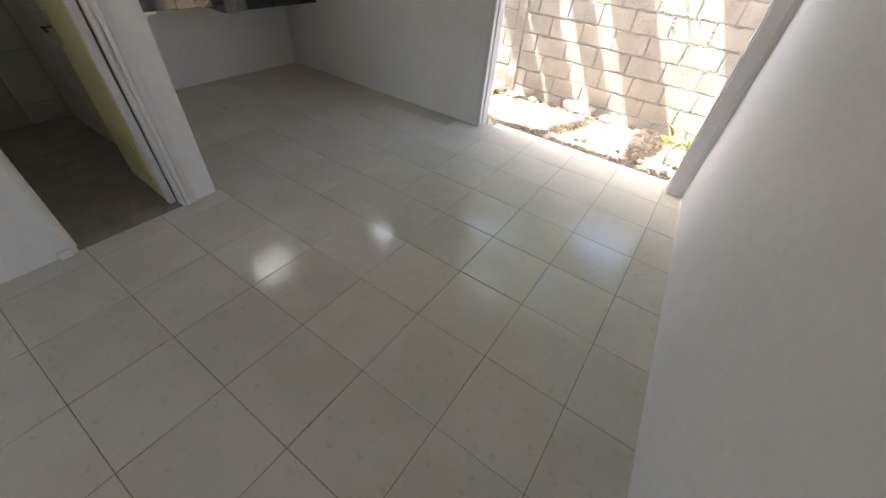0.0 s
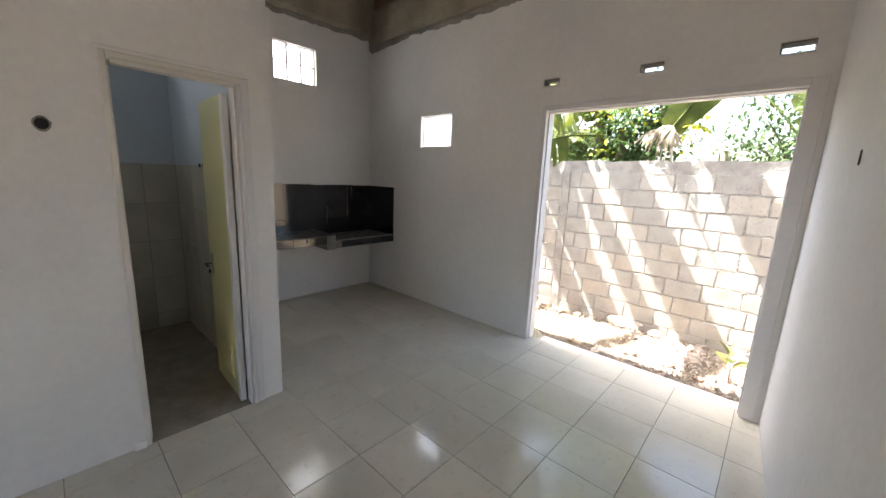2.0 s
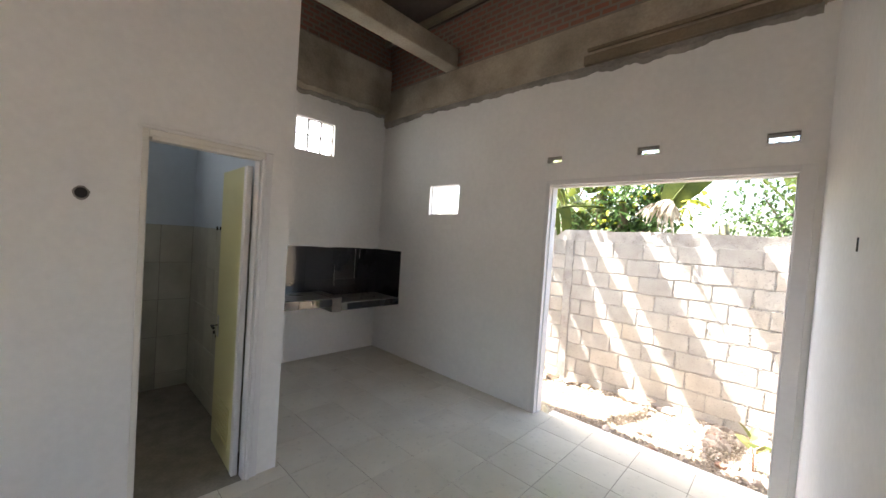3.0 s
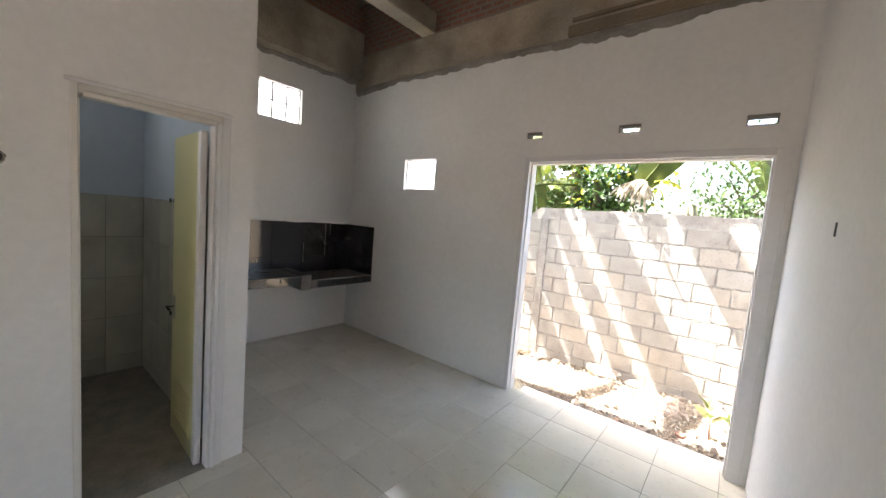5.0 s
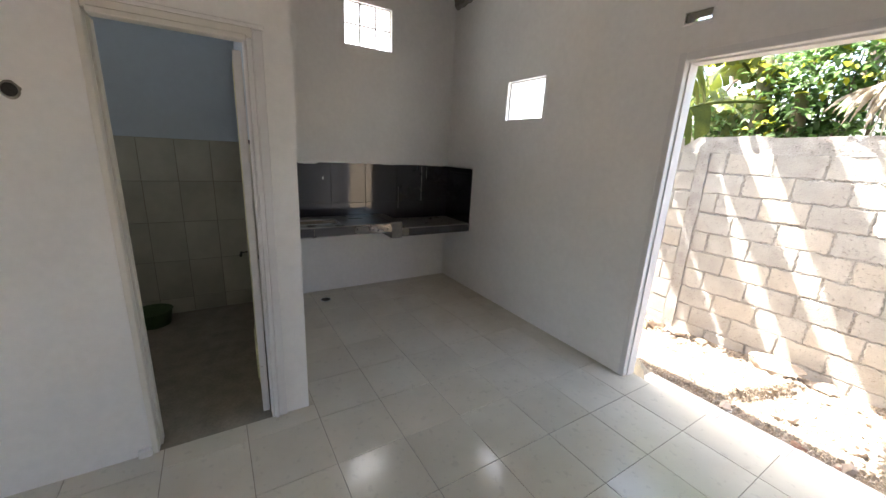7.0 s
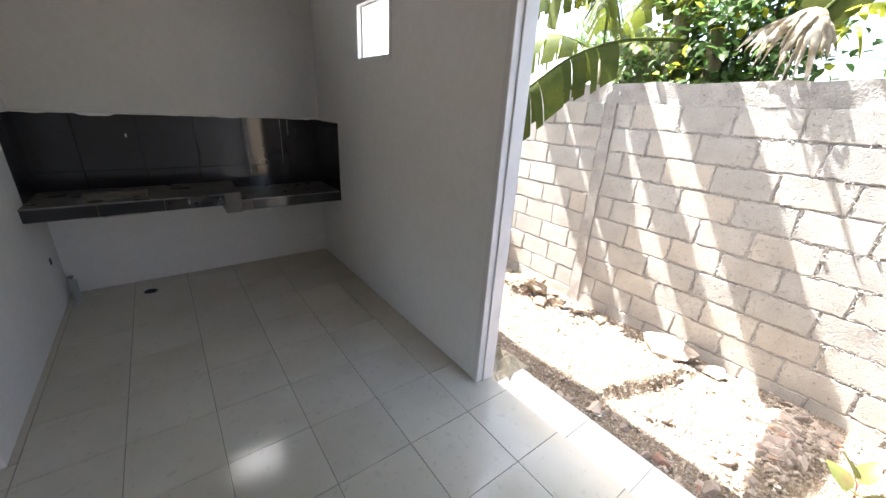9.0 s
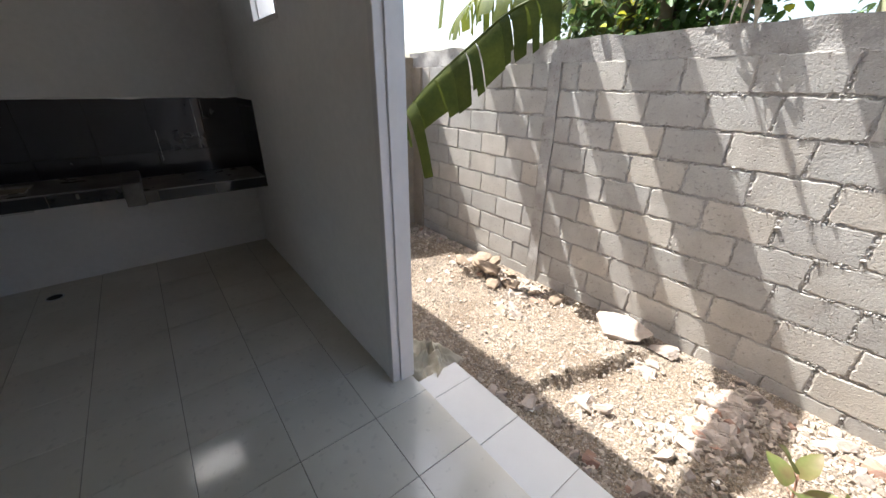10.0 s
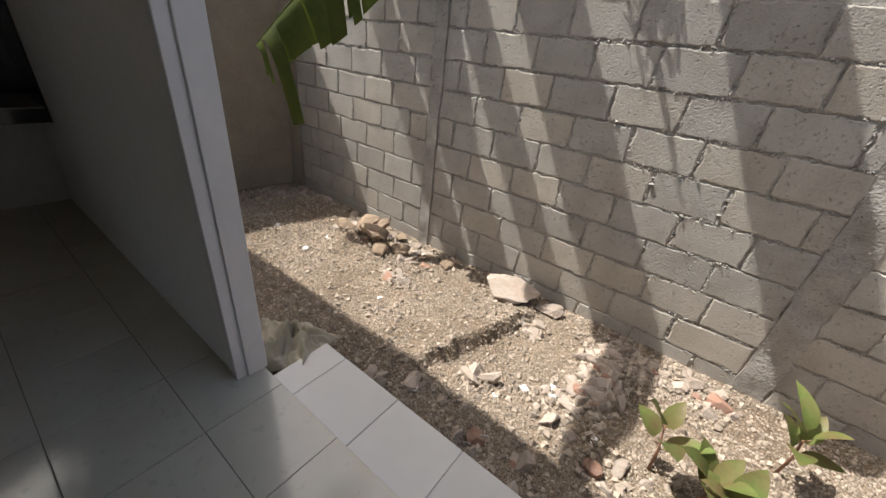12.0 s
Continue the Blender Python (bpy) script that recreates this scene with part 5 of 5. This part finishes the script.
banana_leaf(plant_c, (-1.78, 5.9, 2.02), radians(176), 0.95, 1.0, 0.17, 0.15, 65, tear=0.1, hang=0.05)
banana_leaf(plant_c, (-0.6, 5.6, 2.1), radians(30), 1.25, 1.6, 0.24, 0.3, 64, tear=0.3, hang=0.1)
plant_d, top_d = banana_plant(1.30, 7.05, 2.05, "pale-stemmed banana plant with upright leaves behind the wall", 4)
for k, (hd, ri, leaf_mat) in enumerate(((175, 1.05, BANANA), (120, 1.2, BANANA), (15, 1.25, YELLOW_LEAF), (60, 0.9, BANANA))):
    banana_leaf(plant_d, top_d, radians(hd), ri, 1.7, 0.36, 0.7, 70 + k, mat=leaf_mat, tear=0.5, hang=0.2)

# tall clump by the wall; its high leaves are unseen, placed to stripe it with shade
plant_e, top_e = banana_plant(-1.38, 5.6, 2.95, "unseen banana clump added high over the wall to cast striped shade", 5)
SHADE = [(-2.45, 0.34), (-1.12, 0.46), (-0.64, 0.48), (-0.12, 0.36), (0.51, 0.56), (1.72, 0.62), (2.45, 0.5), (3.1, 0.6), (3.8, 0.4)]
for k, (u, w) in enumerate(SHADE):
    z = 3.15 + 0.08 * (k % 3)
    x = u - 0.16 - 0.56 * (z + 0.11)
    banana_leaf(plant_e, (x, 5.05, z), radians(270 + (k % 2) * 4 - 2), 0.04, 0.95, w, 0.10, 90 + k, tear=0.0, hang=0.04, stalk=0.05)
# Long unseen leaf, placed to shade a band of the ground.
banana_leaf(plant_e, (0.66 - 0.16 - 0.56 * 3.33, 5.05, 3.22), radians(270), 0.04, 2.2, 0.36, 0.10, 120, tear=0.0, hang=0.03, stalk=0.05)
# Narrow unseen leaves, placed for the thin finger shadows.
for k, (u, w, reach) in enumerate(((1.03, 0.05, 0.36), (1.12, 0.075, 0.44), (-0.85, 0.07, 0.40))):
    banana_leaf(plant_e, (u - 0.16 - 0.56 * 3.3, 5.0, 3.19), radians(270), 0.02, reach, w, 0.05, 130 + k, tear=0.0, hang=0.02, stalk=0.02)
part("stalk", tube(bmesh.new(), [tuple(top_e), (-2.0, 5.1, 3.12), (-1.0, 5.06, 3.2), (0.3, 5.06, 3.22), (1.9, 5.06, 3.2)], [0.04, 0.035, 0.03, 0.025, 0.015], 8), PSEUDOSTEM, plant_e, smooth=True)


def shrub(name, label, centre, radius, count, size, seed, mat=LEAF, group="", stems=7, ground=-0.54):
    """A vine-grown shrub: many small leaves on stems, in uneven clumps."""
    r = random.Random(seed)
    ob = root(name, label, "shrub", group=group, at=(0.16, -0.08, 0.11))
    c = Vector(centre)
    for k in range(stems):
        q = c + Vector((r.uniform(-0.6, 0.6) * radius[0], r.uniform(-0.5, 0.5) * radius[1], r.uniform(-0.1, 0.9) * radius[2]))
        f = Vector((c.x + r.uniform(-0.2, 0.2), c.y + r.uniform(-0.2, 0.2), ground))
        part("stem", tube(bmesh.new(), [f, f.lerp(q, 0.5) + Vector((r.uniform(-0.1, 0.1), 0, 0.1)), q], [0.025, 0.016, 0.006], 6), BARK, ob, smooth=True)
    clumps = []
    for k in range(max(6, count // 45)):
        while True:
            o = Vector((r.uniform(-1, 1), r.uniform(-1, 1), r.uniform(-1, 1)))
            if o.length < 1:
                break
        clumps.append((c + Vector((o.x * radius[0], o.y * radius[1], o.z * radius[2])), r.uniform(0.10, 0.24)))
    bm = bmesh.new()
    for k in range(count):
        q, s = r.choice(clumps)
        p = q + Vector((r.gauss(0, s), r.gauss(0, s), r.gauss(0, s)))
        a = Vector((r.uniform(-1, 1), r.uniform(-1, 0.6), r.uniform(-0.9, 0.3)))
        leaf_blade(bm, p, a, (r.uniform(-0.4, 0.4), r.uniform(-0.7, 0.1), 1), size * r.uniform(0.6, 1.3), size * r.uniform(0.55, 0.9), 0.2, 3)
    part("foliage", bm, mat, ob, smooth=True)
    return ob


shrub("vine_shrub", "dense green vine-grown shrub behind the wall", (-0.85, 5.75, 2.4), (0.56, 0.4, 0.85), 2900, 0.088, 3, stems=9)
shrub("vine_shrub", "bushy green shrub with yellowing leaves behind the wall", (-1.6, 5.8, 1.98), (0.35, 0.35, 0.35), 480, 0.075, 4, mat=LEAF)
shrub("yellow_shrub", "sparse yellow-green leaves beside the vine", (-1.25, 5.6, 2.25), (0.25, 0.2, 0.6), 110, 0.10, 5, mat=YELLOW_LEAF, stems=3)
shrub("yellow_shrub", "yellow-green leaves beside the dry banana leaf", (-0.45, 5.6, 2.45), (0.22, 0.2, 0.4), 80, 0.11, 6, mat=YELLOW_LEAF, stems=3)


def tree(x, y, height, spread_, count, seed, label, size=0.16, low=2, mat=LEAF, girth=1.0):
    r = random.Random(seed)
    ob = root("tree", label, "tree", group="trees behind the wall", at=(0, 0, 0))
    pts = [Vector((x + 0.06 * k * r.uniform(-1, 1), y + 0.06 * k * r.uniform(-1, 1), -0.4 + (height + 0.4) * k / 6)) for k in range(7)]
    part("trunk", tube(bmesh.new(), pts, [w * girth for w in (0.10, 0.09, 0.085, 0.075, 0.06, 0.045, 0.02)], 9), BARK, ob, smooth=True)
    ends = []
    for k in range(13):
        b = pts[low + k % (7 - low)]
        t = k * 2.4
        e = b + Vector((math.cos(t) * spread_ * r.uniform(0.5, 1), math.sin(t) * spread_ * r.uniform(0.5, 1), r.uniform(0.1, 0.9)))
        m = b.lerp(e, 0.5) + Vector((0, 0, 0.15))
        part("limb", tube(bmesh.new(), [b, m, e], [0.035, 0.022, 0.008], 6), BARK, ob, smooth=True)
        ends += [m, e, m.lerp(e, 0.6)]
    bm = bmesh.new()
    for k in range(count):
        q = r.choice(ends)
        p = q + Vector((r.gauss(0, 0.26), r.gauss(0, 0.26), r.gauss(0, 0.2)))
        leaf_blade(bm, p, (r.uniform(-1, 1), r.uniform(-1, 1), r.uniform(-0.8, 0.3)), (0, -0.4, 1), size * r.uniform(0.6, 1.2), size * 0.45 * r.uniform(0.7, 1.2), 0.2, 3)
    part("crown", bm, mat, ob, smooth=True)
    return ob


tree(1.25, 8.4, 3.0, 1.25, 3800, 61, "leafy garden tree behind the wall, sunlight put into its leaf colour", 0.12, mat=SUNLIT_LEAF, girth=0.5)
tree(3.2, 11.0, 4.2, 1.8, 2200, 62, "leafy garden tree standing further behind the wall", 0.2, mat=SUNLIT_LEAF, girth=0.7)
# Two trees with crowns out of view, added so the floor reflects green.
tree(-0.8, 7.6, 8.0, 1.9, 3000, 64, "tall bare-trunked tree added so its crown greens the floor's reflection", 0.2, 4)
tree(1.75, 8.3, 8.6, 1.9, 3000, 65, "tall bare-trunked tree added so its crown greens the floor's reflection", 0.2, 4)
tree(-3.8, 10.5, 4.4, 1.8, 2200, 63, "leafy garden tree standing further behind the wall", 0.2, mat=SUNLIT_LEAF, girth=0.7)


# ---- tiles and blocks, piece by piece ----
TX0, TY0, TSX, TSY = -0.035, 0.003, 0.40, 0.40
tile_shapes = {}


def floor_tile(parent, x0, x1, y0, y1, mat, z=0.0, gap=0.003, name="tile"):
    key = (round(x1 - x0, 3), round(y1 - y0, 3), mat.name)
    if key not in tile_shapes:
        w, d = (x1 - x0 - gap) / 2, (y1 - y0 - gap) / 2
        me_ = mesh_from(boxed(-w, w, -d, d, -0.008, 0, 0.0014), name)
        me_.materials.append(mat)
        tile_shapes[key] = me_
    ob = new(name, tile_shapes[key])
    rr_ = random.Random(int(x0 * 1000) * 7919 + int(y0 * 1000))
    ob.location = ((x0 + x1) / 2, (y0 + y1) / 2, z + rr_.uniform(-0.0006, 0.0006))
    ob.rotation_euler = (rr_.uniform(-0.0012, 0.0012), rr_.uniform(-0.0012, 0.0012), rr_.uniform(-0.0015, 0.0015))
    ob.parent = parent
    return ob


for i in range(-10, 6):
    for k in range(-12, 7):
        x0, x1 = TX0 + i * TSX, TX0 + (i + 1) * TSX
        y0, y1 = TY0 + k * TSY, TY0 + (k + 1) * TSY
        y1 = min(y1, OY + 0.115)
        y0 = max(y0, SOUTH)
        x0 = max(x0, KX)
        x1 = min(x1, right_wall_x((y0 + y1) / 2) + 0.03)
        if x1 - x0 < 0.02 or y1 - y0 < 0.02:
            continue
        if x1 < BX + 0.01 and y0 < BY - 0.05:
            if y1 > BY:
                y0 = max(y0, BY - 0.02)
            else:
                continue
        if x0 < BX and y0 < BY - 0.03:
            if y1 > BY + 0.02:
                floor_tile(floor, x0, BX - 0.0055, BY - 0.01, y1, FLOOR_TILE)
            x0 = BX - 0.002
        if x1 - x0 < 0.02:
            continue
        floor_tile(floor, x0, x1, y0, y1, FLOOR_TILE)

# white tiled step outside the opening
STEP_Z = -0.122
porch = thing("porch_step", boxed(-0.615, 1.60, OY + OT - 0.004, 3.105, -0.32, STEP_Z - 0.008), CONCRETE, "white tiled concrete step below the floor outside the opening", "step", kind="structure")
px = [-0.615, -0.44, -0.04, 0.36, 0.76, 1.16, 1.56, 1.60]
for a, b in zip(px, px[1:]):
    floor_tile(porch, a, b, OY + OT - 0.002, 3.11, WHITE_TILE, STEP_Z, 0.003)

# blocks of the yard wall
block_meshes = {}


def block_mesh(length, height, variant):
    key = (round(length, 2), variant)
    if key not in block_meshes:
        r_ = random.Random(variant * 31 + int(length * 100))
        w, h = length / 2, height / 2
        bm_ = bmesh.new()
        long_, tall = 20, 9
        outline = [(-w + 2 * w * k_ / long_, -h) for k_ in range(long_)] + [(w, -h + 2 * h * k_ / tall) for k_ in range(tall)]
        outline += [(-x_, -z_) for x_, z_ in outline]
        seed_ = r_.uniform(0, 50)
        outline = [(x_ + 0.009 * noise.noise(Vector((x_ * 14, z_ * 14, seed_))) + r_.uniform(-1, 1) * 0.005,
                    z_ + 0.009 * noise.noise(Vector((x_ * 11, z_ * 11, seed_ + 9))) + r_.uniform(-1, 1) * 0.0055) for x_, z_ in outline]
        back = [bm_.verts.new((x_ * 1.01, 0.03, z_ * 1.01)) for x_, z_ in outline]
        front = [bm_.verts.new((x_ - math.copysign(0.002, x_), r_.uniform(0.0005, 0.0035), z_ - math.copysign(0.002, z_))) for x_, z_ in outline]
        face_ = [bm_.verts.new((x_ - math.copysign(min(0.010, abs(x_)), x_), -0.002, z_ - math.copysign(min(0.009, abs(z_)), z_))) for x_, z_ in outline]
        n_ = len(back)
        for k_ in range(n_):
            q_ = (k_ + 1) % n_
            bm_.faces.new((back[k_], back[q_], front[q_], front[k_]))
            bm_.faces.new((front[k_], front[q_], face_[q_], face_[k_]))
        bm_.faces.new(face_)
        bmesh.ops.recalc_face_normals(bm_, faces=bm_.faces)
        me_ = mesh_from(bm_, "block")
        me_.materials.append(BLOCK)
        block_meshes[key] = me_
    return block_meshes[key]


rng = random.Random(17)
PITCH, ROW = 0.402, 0.2285
joints = []
sections = [(WX + 0.2, -1.395), (-1.275, 1.425), (1.595, 4.55)]
FIRST = [0.175, 0.375, 0.165, 0.36, 0.17, 0.375, 0.22, 0.375, 0.17, 0.37]
for row in range(10):
    top = 1.818 - row * ROW
    for a, b in sections:
        x = a
        lengths = [FIRST[row]]
        while x < b - 0.06:
            ln = lengths.pop() if lengths else PITCH + rng.choice((0, 0, 0.01, -0.01, -0.02, 0.02))
            e = min(x + ln, b)
            if b - e < 0.07:
                e = b
            joint = rng.uniform(0.008, 0.016)
            if e - x > 0.05:
                ob = new("block", block_mesh(round(e - x - joint, 2), ROW - 0.012, rng.randrange(4)))
                ob.location = ((x + e) / 2, YW - 0.002 + rng.uniform(-0.0025, 0.0025), top - ROW / 2 + rng.uniform(-0.004, 0.004))
                ob.rotation_euler = (rng.uniform(-0.004, 0.004), rng.uniform(-0.006, 0.006), rng.uniform(-0.004, 0.004))
                ob.parent = yard_wall
                joints.append((x + joint / 2, e - joint / 2, top - ROW, top))
            x = e

# crumbs of mortar squeezed out along the joints
r = random.Random(33)
verts, faces = [], []
for x0, x1, z0, z1 in joints:
    if x0 < -3.4 or x0 > 2.4:
        continue
    for _ in range(95):
        if r.random() < 0.64:
            x, z = r.uniform(x0, x1), z0 + r.gauss(0, 0.0065)
        else:
            x, z = x1 + 0.005 + r.gauss(0, 0.0065), r.uniform(z0, z1)
        if noise.noise(Vector((x * 5, z * 5, 6))) < -0.12:
            continue
        s = 0.0027 * math.exp(r.gauss(0.2, 0.5))
        c = Vector((x, YW - 0.0005 + r.uniform(-0.002, 0.003), z))
        m = Euler((r.uniform(0, 6), r.uniform(0, 6), r.uniform(0, 6))).to_matrix()
        i0 = len(verts)
        for b_ in base:
            verts.append(tuple(c + m @ (b_ * s * r.uniform(0.7, 1.6))))
        faces.extend((i0 + a, i0 + b, i0 + q) for a, b, q in tri)
me = bpy.data.meshes.new("mortar_crumbs")
me.from_pydata(verts, [], faces)
crumbs = finish(new("mortar_crumbs", me), MORTAR)
crumbs.parent = yard_wall
crumbs["kind"] = "stuff"
